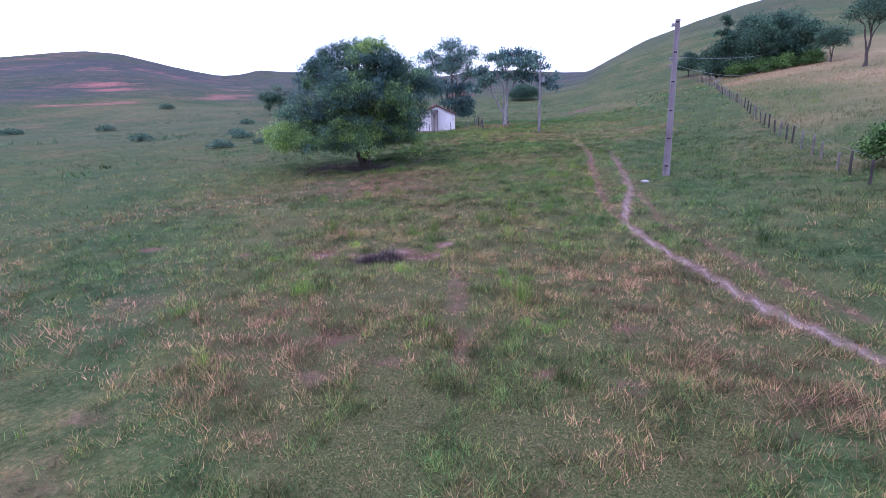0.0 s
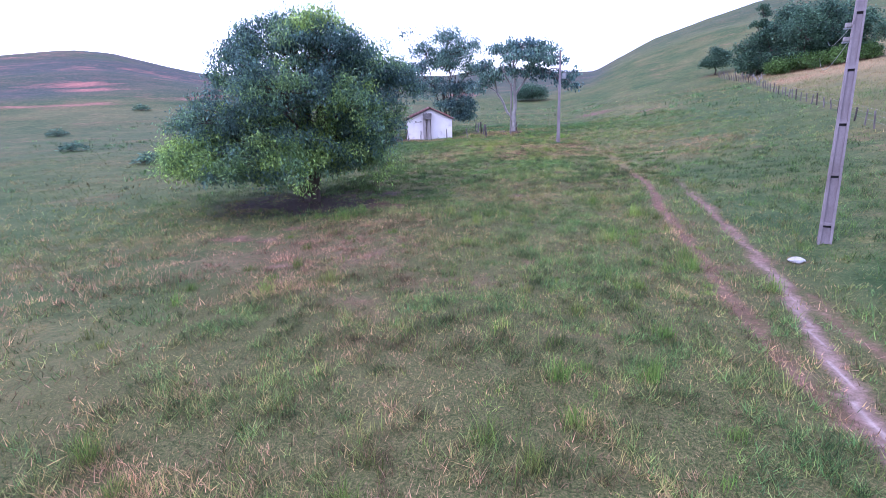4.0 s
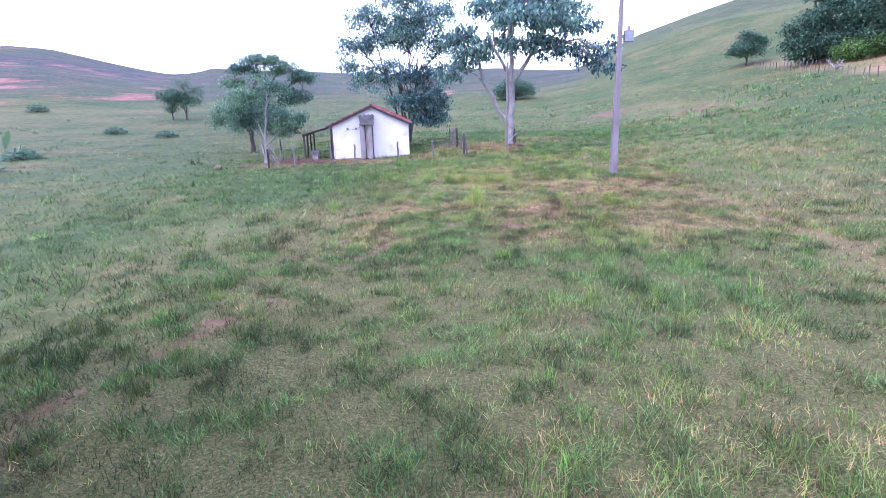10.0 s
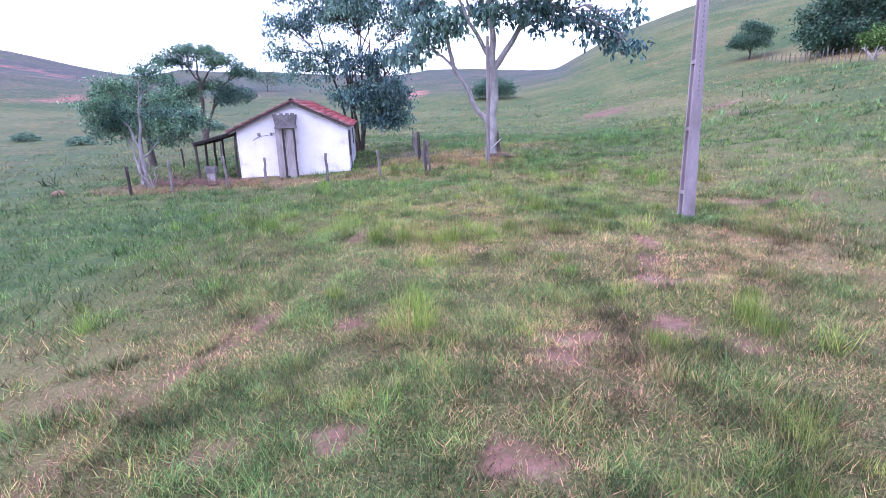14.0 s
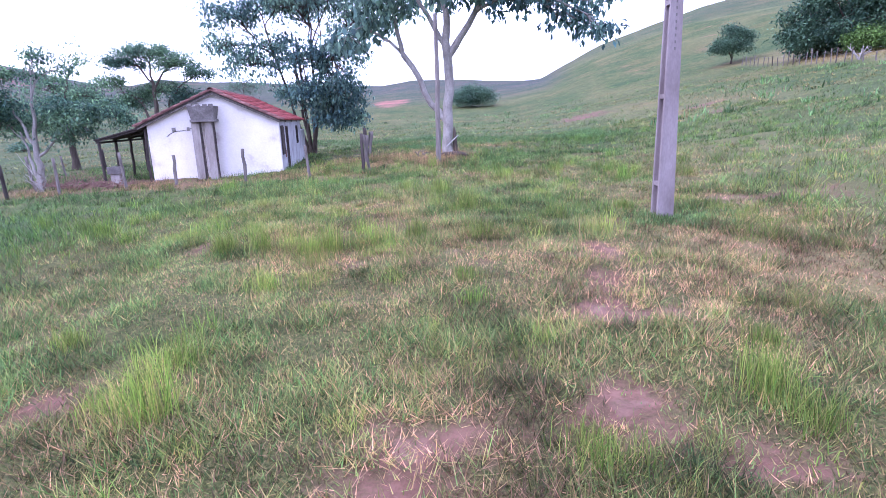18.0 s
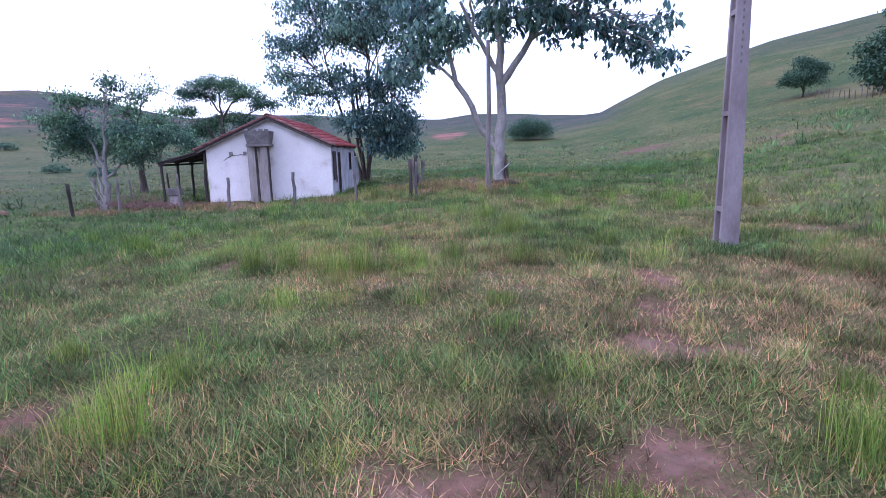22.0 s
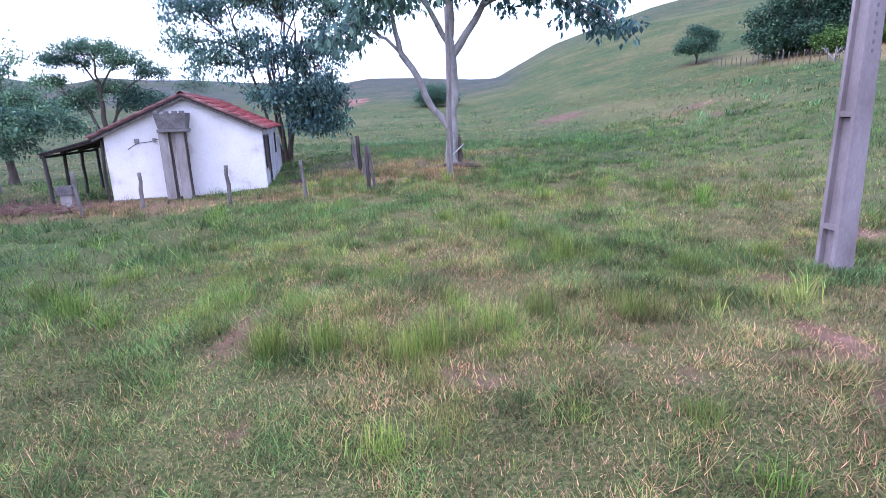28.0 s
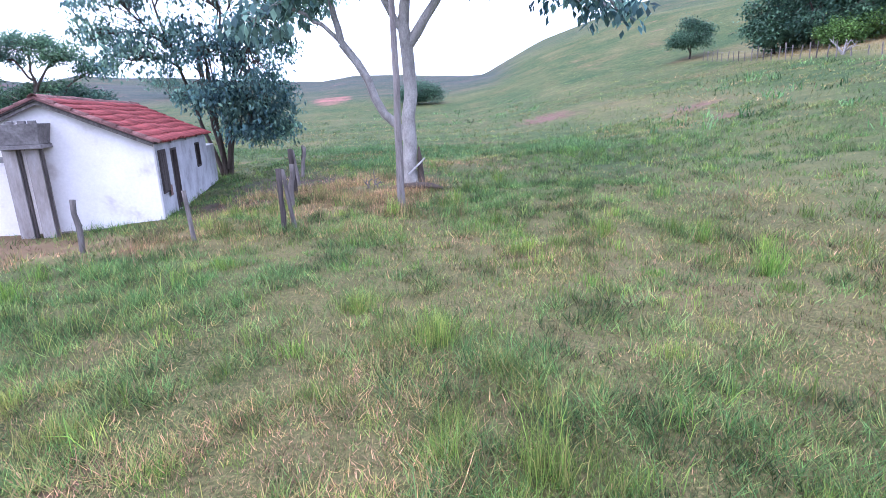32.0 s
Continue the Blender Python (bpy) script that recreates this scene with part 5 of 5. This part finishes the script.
def branch_pile(name, x, y, label, n, reach, high, mat, seed, thick=0.03):
    rng = np.random.default_rng(seed)
    top = thing(name, pose(x, y, float(height(x, y))), label, "branch")
    paths = []
    for k in range(n):
        a = rng.uniform(0, 6.28)
        q = (reach * rng.uniform(0.5, 1) * math.cos(a), reach * 0.6 * math.sin(a), high * rng.uniform(0.3, 1.0))
        p = (rng.normal(0, 0.08), rng.normal(0, 0.08), -0.03)
        line = bend(p, q, 0.1, 6, rng, 0.03)
        paths.append(list(zip(line, np.linspace(thick, thick * 0.35, 6))))
        for m in (3, 4):
            paths.append(list(zip(bend(line[m], line[m] + rng.normal(0, 0.22, 3) + (0, 0, 0.15), 0.02, 4, rng, 0.02), np.linspace(thick * 0.5, thick * 0.2, 4))))
    v, f = tubes(paths, 6)
    part("brushwood", mesh_np("brushwood", v, f, mat, True), None, top)


branch_pile("dead_bush", -17.0, 73.5, "bleached dead branches standing by the yard fence", 6, 0.5, 1.1, BARK_PALE, 1)
branch_pile("dead_bush", -3.4, 79.3, "grey dead twigs lying beside the forked tree", 4, 0.5, 0.3, OLD_WOOD, 2)
branch_pile("fallen_branch", 34.3, 107.6, "bleached branch fallen against the fence", 8, 1.7, 1.4, BARK_PALE, 3, 0.06)
branch_pile("brush_heap", -14.2, 73.6, "low heap of brown dry brush in the yard", 24, 1.2, 0.22, RUST, 5, 0.018)
branch_pile("brush_heap", -17.0, 74.6, "low heap of brown dry brush in the yard", 20, 1.1, 0.2, RUST, 6, 0.018)
branch_pile("brush_heap", -15.9, 73.9, "low heap of brown dry brush in the yard", 26, 1.3, 0.28, RUST, 4, 0.018)
z_t = float(height(-1.5, 78.4))
plank = thing("broken_plank", pose(-2.12, 78.74, z_t + 0.48, 0, -42, 0), "pale broken plank leaning beside the tree trunk", "plank")
part("board", box(-0.1, 0.62, -0.06, 0.06, 0.0, 0.05, 0.006), STONE, plank)
stump = thing("old_stump", pose(-1.8, 78.88, z_t, 6, -5, 0), "dark splintered stump against the pale tree trunk", "stump")
v, f = tubes([[((0, 0, -0.1), 0.13), ((0.02, 0, 0.5), 0.1), ((0.05, 0.02, 1.0), 0.07), ((0.06, 0.03, 1.25), 0.03), ((0.06, 0.03, 1.3), 0.004)]], 9)
part("wood", mesh_np("wood", v, f, BARK_DARK, True), None, stump)
v, f = tubes([[(q, r) for q, r in zip(bend((-0.9, 0.5, 0.03), (0.7, -0.4, 0.1), 0.05, 6, rng_s, 0.03), (0.05, 0.1, 0.12, 0.11, 0.09, 0.03))]], 8)
log = thing("fallen_log", pose(-1.9, 78.0, z_t), "short dark rotten log lying under the tree", "log")
part("wood", mesh_np("wood", v, f, BARK_DARK, True), None, log)


def rock(x, y, size, mat, label, seed, flat=0.5):
    bm = bmesh.new()
    bmesh.ops.create_icosphere(bm, subdivisions=3, radius=1.0)
    for v in bm.verts:
        k = 1 + 0.28 * noise.noise(v.co * 1.3 + Vector((seed * 3.1, 0, 0))) + 0.12 * noise.noise(v.co * 3.5 + Vector((0, seed, 0)))
        v.co = Vector((v.co.x * k * size, v.co.y * k * size * 0.8, v.co.z * k * size * flat))
    ob = new("stone" if mat is STONE else "earth_mound", mesh_of("stone", bm, mat, True))
    ob.matrix_world = pose(x, y, float(height(x, y)) + size * flat * 0.3, 0, 0, seed * 40)
    tagged(ob, label, "stone" if mat is STONE else "mound")


EARTH = simple("orange_earth", [(0.3, (0.2, 0.12, 0.08)), (0.7, (0.32, 0.19, 0.13))], 3.0, 0.95, 0.6, 0.03)
rock(6.3, 29.25, 0.24, STONE, "pale flat stone lying beside the trail", 1, 0.3)
rock(-20.4, 72.4, 0.3, EARTH, "small orange-brown earth mound in the grass", 2, 0.6)

# ---- grass ----
rng_g = np.random.default_rng(17)


def scatter(n, x0, x1, y0, y1, density):
    x, y = rng_g.uniform(x0, x1, n), rng_g.uniform(y0, y1, n)
    keep = rng_g.uniform(0, 1, n) < density(x, y)
    return x[keep], y[keep]


def near_way(x, y):
    d = np.abs(x + 1.2) - 3.0 - 0.10 * np.clip(y - 4, 0, 60)
    return np.exp(-np.clip(d, 0, None) / 6.0)


def mound(x, y):
    """0 in the trodden gaps, 1 on the grass clumps."""
    return sstep(-0.5, 0.55, vnoise(x, y, 0.5, 41) + 0.3 * vnoise(x, y, 1.5, 40) + 0.35 * vnoise(x, y, 0.24, 39))


def clumped(x, y):
    least = 0.36 + 0.26 * even(x, y)
    return least + (1 - least) * mound(x, y)


def lush(x, y):
    """The greener hollow past the broad tree."""
    return np.maximum(np.exp(-((x + 7.5) / 5.5) ** 4 - ((y - 48.5) / 8.0) ** 4), np.exp(-((x + 5.9) / 1.5) ** 4 - ((y - 41.2) / 2.2) ** 4))


def dark_sides(x, y):
    """Darkness painted into the blade colour: by the fence and at left beyond the trees."""
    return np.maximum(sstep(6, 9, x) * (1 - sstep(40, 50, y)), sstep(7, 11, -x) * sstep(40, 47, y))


def even(x, y):
    """The middle of the pasture and the rise before the shed carry a closed, even sward."""
    return sstep(24, 30, y) * (1 - sstep(39, 45, y)) + 0.6 * sstep(54, 58, y) * (1 - sstep(70, 76, y))


def hue_at(x, y):
    return np.clip(0.54 - (0.3 - 0.13 * even(x, y)) * mound(x, y) - 0.22 * dark_sides(x, y) + (0.34 - 0.14 * sstep(26, 34, y) * (1 - sstep(46, 52, y))) * vnoise(x, y, 5.0, 42) + (0.3 - 0.14 * even(x, y)) * vnoise(x, y, 1.3, 43) + 0.55 * dry_at(x, y) + (0.15 + 0.65 * (1 - sstep(31, 40, y))) * soil_at(x, y) - 0.12 * sstep(31, 39, y) * (1 - sstep(47, 53, y)) - 0.3 * lush(x, y) + 0.42 * np.exp(-((x + 9.0) / 5.0) ** 4 - ((y - 30.5) / 4.5) ** 4) + 0.36 * (1 - sstep(8, 24, y)) - 0.17 * sstep(56.5, 60, y) * (1 - (0.75 - 0.4 * sstep(-3.4, -1.8, x)) * low_way(x, y)) - 0.02 * even(x, y) - 0.05 * sstep(39, 43, y) * (1 - sstep(49, 54, y)) + rng_g.normal(0, 0.16, len(x)), 0, 1)


def low_way(x, y):
    """Where the flight comes down to eye height the sward is built finer."""
    return sstep(51, 54.5, y) * (1 - sstep(64, 68, y)) * (1 - sstep(4.5, 6.5, np.abs(x + 1.6)))


def near_strip(x, y):
    return np.maximum.reduce([strip(x, y, 0, 6.5), strip(x, y, 0, 9.0) * sstep(38, 44, y) * (1 - sstep(54, 58, y)), 1 - sstep(0.8, 1.1, np.hypot((x + 0.3) / 7.0, (y - 9.0) / 6.5))])


def tufts(name, label, x, y, per, length, width, lean, radius, mat, tone, spread_tone=0.12, rows=1, vary=0.2):
    n = len(x)
    k = rng_g.integers(max(1, int(per * 0.6)), int(per * 1.4) + 1, n)
    idx = np.repeat(np.arange(n), k)
    px, py = x[idx] + rng_g.normal(0, radius, len(idx)), y[idx] + rng_g.normal(0, radius, len(idx))
    size = (rng_g.uniform(0.65, 1.3, n) * length * (0.6 + 0.78 * mound(x, y) + 0.3 * vnoise(x, y, 1.6, 52)))[idx] * rng_g.uniform(0.6, 1.15, len(idx)) * (1 - 0.6 * soil_at(x, y))[idx]
    v, f, t = blades(px, py, height(px, py), size, width, np.clip(np.abs(rng_g.normal(lean, 0.3, len(idx))), 0.05, 1.42), rng_g, np.clip(tone[idx] + rng_g.normal(0, spread_tone, len(idx)), 0, 1), rows)
    # abs(x + 2.2) term puts lens vignetting and darker left-hand grass into lum
    lum = np.clip(0.5 + 0.06 * even(x, y) - 0.2 * np.exp(-((x + 8.5) / 6.0) ** 4 - ((y - 30.0) / 5.5) ** 4) - 0.16 * sstep(38, 42, y) * (1 - sstep(46, 51, y)) * sstep(1.5, 4.5, np.abs(x + 2.2)) + (1 - 0.4 * even(x, y)) * vary * (rng_g.normal(0, 0.9, n) + 0.7 * vnoise(x, y, 0.9, 53) + 1.2 * vnoise(x, y, 0.35, 59)) - 0.17 * dark_sides(x, y) - 0.14 * lush(x, y) + (0.1 - 0.13 * sstep(-3.4, -1.8, x)) * low_way(x, y), 0, 1)
    ob = new(name, mesh_np(name, v, f, mat, False, {"tone": t, "lum": np.repeat(lum[idx], 3 if rows == 1 else 6)}))
    return tagged(ob, label, "grass", kind="stuff")


x, y = scatter(240000, -12, 8, 2.5, 78, lambda x, y: near_strip(x, y) * (1 - 0.96 * soil_at(x, y)) * clumped(x, y) * (0.9 - 0.75 * low_way(x, y)))
tufts("grass", "short matted green and straw-coloured pasture grass", x, y, 7, 0.165, 0.0105, 0.8, 0.05, GRASS, hue_at(x, y), 0.18, 1, 0.4)
x, y = scatter(130000, -24, 18, 8, 96, lambda x, y: np.clip(strip(x, y, 5.5, 19.0) + sstep(74, 80, y) * strip(x, y, 0, 19.0), 0, 1) * np.clip(1 - 1.1 * soil_at(x, y), 0, 1) * clumped(x, y))
tufts("coarse_grass", "green and straw-coloured pasture grass beside the flight line", x, y, 6, 0.19, 0.018, 0.85, 0.09, GRASS, hue_at(x, y), 0.14, 1, 0.34)
x, y = scatter(78000, -8.5, 5.5, 50.5, 69, lambda x, y: low_way(x, y) * (1 - 0.9 * soil_at(x, y)) * (0.75 + 0.25 * mound(x, y)))
tufts("matted_grass", "dense low mat of fine green and straw-coloured grass", x, y, 10, 0.115, 0.0086, 0.9, 0.06, GRASS, np.clip(hue_at(x, y) + 0.07, 0, 1), 0.28, 1, 0.42)
x, y = scatter(9000, -16, 13, 4, 88, lambda x, y: near_way(x, y) * (1 - 0.8 * low_way(x, y)) * (0.5 + 0.5 * sstep(30, 38, y)) * (1 - 0.3 * even(x, y) * (1 - lush(x, y))) * (1 - soil_at(x, y)) * (1 - dry_at(x, y)) * np.clip(sstep(-0.8, 0.8, vnoise(x, y, 4.0, 44) + 0.55 * vnoise(x, y, 1.1, 45)) + 0.35 * lush(x, y), 0, 1))
tufts("tall_grass", "taller bright green grass between the turf", x, y, 16, 0.26, 0.0075, 0.55, 0.1, TALL, np.clip(0.35 + 0.4 * vnoise(x, y, 3.0, 46), 0, 1), 0.22, 2)
x, y = scatter(1500, -11, 9, 5, 80, lambda x, y: strip(x, y, 0, 9.0) * (1 - soil_at(x, y)) * sstep(-0.3, 0.6, vnoise(x, y, 3.4, 54)) * (0.5 - 0.4 * low_way(x, y)) * (1 - 0.45 * sstep(38, 42, y) * (1 - sstep(53, 57, y))))
tufts("tussocks", "arching lime-green grass tussocks", x, y, 76, 0.36, 0.0075, 0.55, 0.1, TALL, np.clip(0.4 + 0.35 * vnoise(x, y, 2.0, 55), 0, 1), 0.2, 2)
x, y = scatter(1050, -8, 5, 51, 68, lambda x, y: low_way(x, y) * (1 - soil_at(x, y)) * sstep(-0.2, 0.75, vnoise(x, y, 1.5, 54) + 0.4 * vnoise(x, y, 4.0, 44)))
tufts("fine_tussocks", "fine upright yellow-green grass tussocks", x, y, 90, 0.2, 0.0045, 0.45, 0.095, TALL, np.clip(0.62 + 0.4 * vnoise(x, y, 2.0, 55), 0, 1), 0.22, 1, 0.2)
# the tall seeding clumps that stand out by the pole and on the way to the shed: x, y, height
CLUMPS = [(-3.9, 57.4, 0.5), (-3.7, 57.25, 0.42), (-3.8, 57.95, 0.46), (-5.0, 58.5, 0.42), (-3.5, 60.1, 0.46), (-1.45, 60.1, 0.34), (-3.2, 61.6, 0.44), (-4.9, 61.8, 0.3), (0.64, 57.5, 0.52), (0.95, 57.6, 0.5), (0.9, 57.2, 0.5), (1.2, 58.3, 0.4), (-0.75, 56.75, 0.3), (-0.5, 56.7, 0.3),
          (-4.35, 61.6, 0.36), (-4.0, 62.05, 0.42), (-3.05, 62.6, 0.4), (-2.15, 62.3, 0.46), (-2.75, 61.9, 0.34), (-1.05, 62.2, 0.38), (-3.7, 61.35, 0.4), (-1.3, 64.4, 0.42), (0.25, 63.6, 0.34), (-3.7, 64.3, 0.36), (1.5, 64.0, 0.36), (-4.95, 61.55, 0.34), (-2.0, 66.5, 0.36), (0.2, 66.0, 0.4), (-3.0, 68.0, 0.36)]
cl = np.array([(cx + rng_g.normal(0, 0.1), cy + rng_g.normal(0, 0.1), h) for cx, cy, h in CLUMPS for k in range(2)])
for low, high, kind_ in ((0.0, 0.395, "knee-high"), (0.395, 1.0, "thigh-high")):
    some = cl[(cl[:, 2] >= low) & (cl[:, 2] < high)]
    tufts("seeding_grass", kind_ + " clumps of thin yellow-green seeding grass", some[:, 0], some[:, 1], 95, 0.36 if low else 0.27, 0.005, 0.36, 0.09, TALL, np.full(len(some), 0.55), 0.25, 2, 0.15)
x, y = scatter(5200, -18, 10, 4, 84, lambda x, y: near_way(x, y) * (1 - 0.45 * low_way(x, y)) * (1 - 0.65 * even(x, y)) * (1 - soil_at(x, y)) * sstep(-0.1, 0.7, 0.5 * vnoise(x, y, 3.2, 47) + 0.6 * vnoise(x, y, 0.9, 69)))
tufts("weeds", "low dark green broad-leaved weeds", x, y, 34, 0.13, 0.017, 0.85, 0.16, HERB, np.clip(0.5 + 0.5 * vnoise(x, y, 2.0, 48), 0, 1), 0.14, 1)
x, y = 2.1 + rng_g.normal(0, 0.35, 70), 63.0 + rng_g.normal(0, 0.22, 70)
tufts("pole_weeds", "leafy green weeds round the foot of the pole", x, y, 26, 0.13, 0.012, 0.7, 0.08, HERB, np.full(70, 0.9), 0.25, 2)


def dark_band(x, y):
    """Rank growth beyond the yard and under the trees."""
    line = 1 - sstep(0.2, 4.2, along(x, y, [(-16, 106), (-6, 99), (1, 91), (6.5, 88.5)]) + vnoise(x, y, 2.2, 66))
    under = 1 - sstep(0.6, 1.2, np.hypot((x + 3.8) / 1.9, (y - 88.3) / 1.6) + 0.3 * vnoise(x, y, 0.9, 67))
    return np.maximum(0.8 * line, under)


x, y = scatter(6500, -20, 10, 84, 110, dark_band)
tufts("rank_weeds", "rank dark green weeds beyond the farm yard", x, y, 14, 0.32, 0.026, 0.75, 0.25, HERB, np.clip(0.25 + 0.4 * vnoise(x, y, 3.0, 68), 0, 1), 0.15, 1, 0.2)
x, y = scatter(40000, 8, 60, 16, 125, lambda x, y: sstep(0.3, 2.0, x - fence_x(y)) * np.exp(-np.clip(x - fence_x(y), 0, 99) / 14))
tufts("dry_grass", "tall golden dry grass beyond the fence", x, y, 6, 0.36, 0.016, 0.5, 0.12, GRASS, np.clip(1.0 * dry_at(x, y) + 0.12 * vnoise(x, y, 6.0, 49), 0, 1), 0.12, 1, 0.12)
def brown_yard(x, y):
    side = np.exp(-((x + 4.4) / 2.9) ** 4 - ((y - 78.6) / 4.6) ** 4)
    front = np.exp(-((x + 12.5) / 6.5) ** 4 - ((y - 73.6) / 1.7) ** 4)
    shed = (x < -8.6) & (x > -14.6) & (y > 75.2)
    return np.where(shed, 0, np.maximum(side, 0.95 * front)) * sstep(-0.5, 0.5, vnoise(x, y, 1.3, 57))


x, y = scatter(9000, -19, -0.5, 71, 84, brown_yard)
tufts("straw_grass", "tall brown and straw-coloured dry grass round the shed", x, y, 14, 0.32, 0.011, 0.5, 0.09, GRASS, np.clip(0.74 + 0.25 * vnoise(x, y, 1.5, 58), 0, 1), 0.15, 1, 0.25)
x, y = scatter(128000, -75, 36, 10, 190, lambda x, y: np.clip(1 - strip(x, y, 0, 19.0) * (1 - sstep(84, 100, y)), 0, 1) * (1 - sstep(90, 185, y)) * (1 - sstep(25, 70, -x)) * (x < fence_x(y)) * (1 - 0.8 * soil_at(x, y)) * (0.7 + 0.3 * vnoise(x, y, 3.0, 51)))
tufts("distant_grass", "coarse pasture grass farther out", x, y, 4, 0.22, 0.045, 1.0, 0.18, GRASS, np.clip(0.28 + 0.3 * vnoise(x, y, 7.0, 42) + 0.34 * vnoise(x, y, 2.2, 43) + 0.45 * dry_at(x, y), 0, 1), 0.12, 1, 0.26)
x, y = scatter(2600, -85, 34, 34, 165, lambda x, y: (sstep(13, 20, np.abs(x + 3)) + sstep(84, 92, y)).clip(0, 1) * (x < fence_x(y)) * (1 - soil_at(x, y)) * sstep(-0.1, 0.8, vnoise(x, y, 13.0, 63) + 0.5 * vnoise(x, y, 4.0, 64)))
tufts("pasture_clumps", "scattered dark clumps of coarse weeds in the pasture", x, y, 12, 0.5, 0.06, 0.8, 0.3, HERB, np.clip(0.2 + 0.4 * vnoise(x, y, 9.0, 65), 0, 1), 0.15, 2, 0.25)
x, y = rng_g.normal(-4.25, 0.36, 60), rng_g.normal(15.6, 0.18, 60)
tufts("dead_weeds", "patch of dead brown weed stems on bare earth", x, y, 26, 0.42, 0.011, 0.6, 0.12, DEAD, np.full(60, 0.5), 0.3, 2)
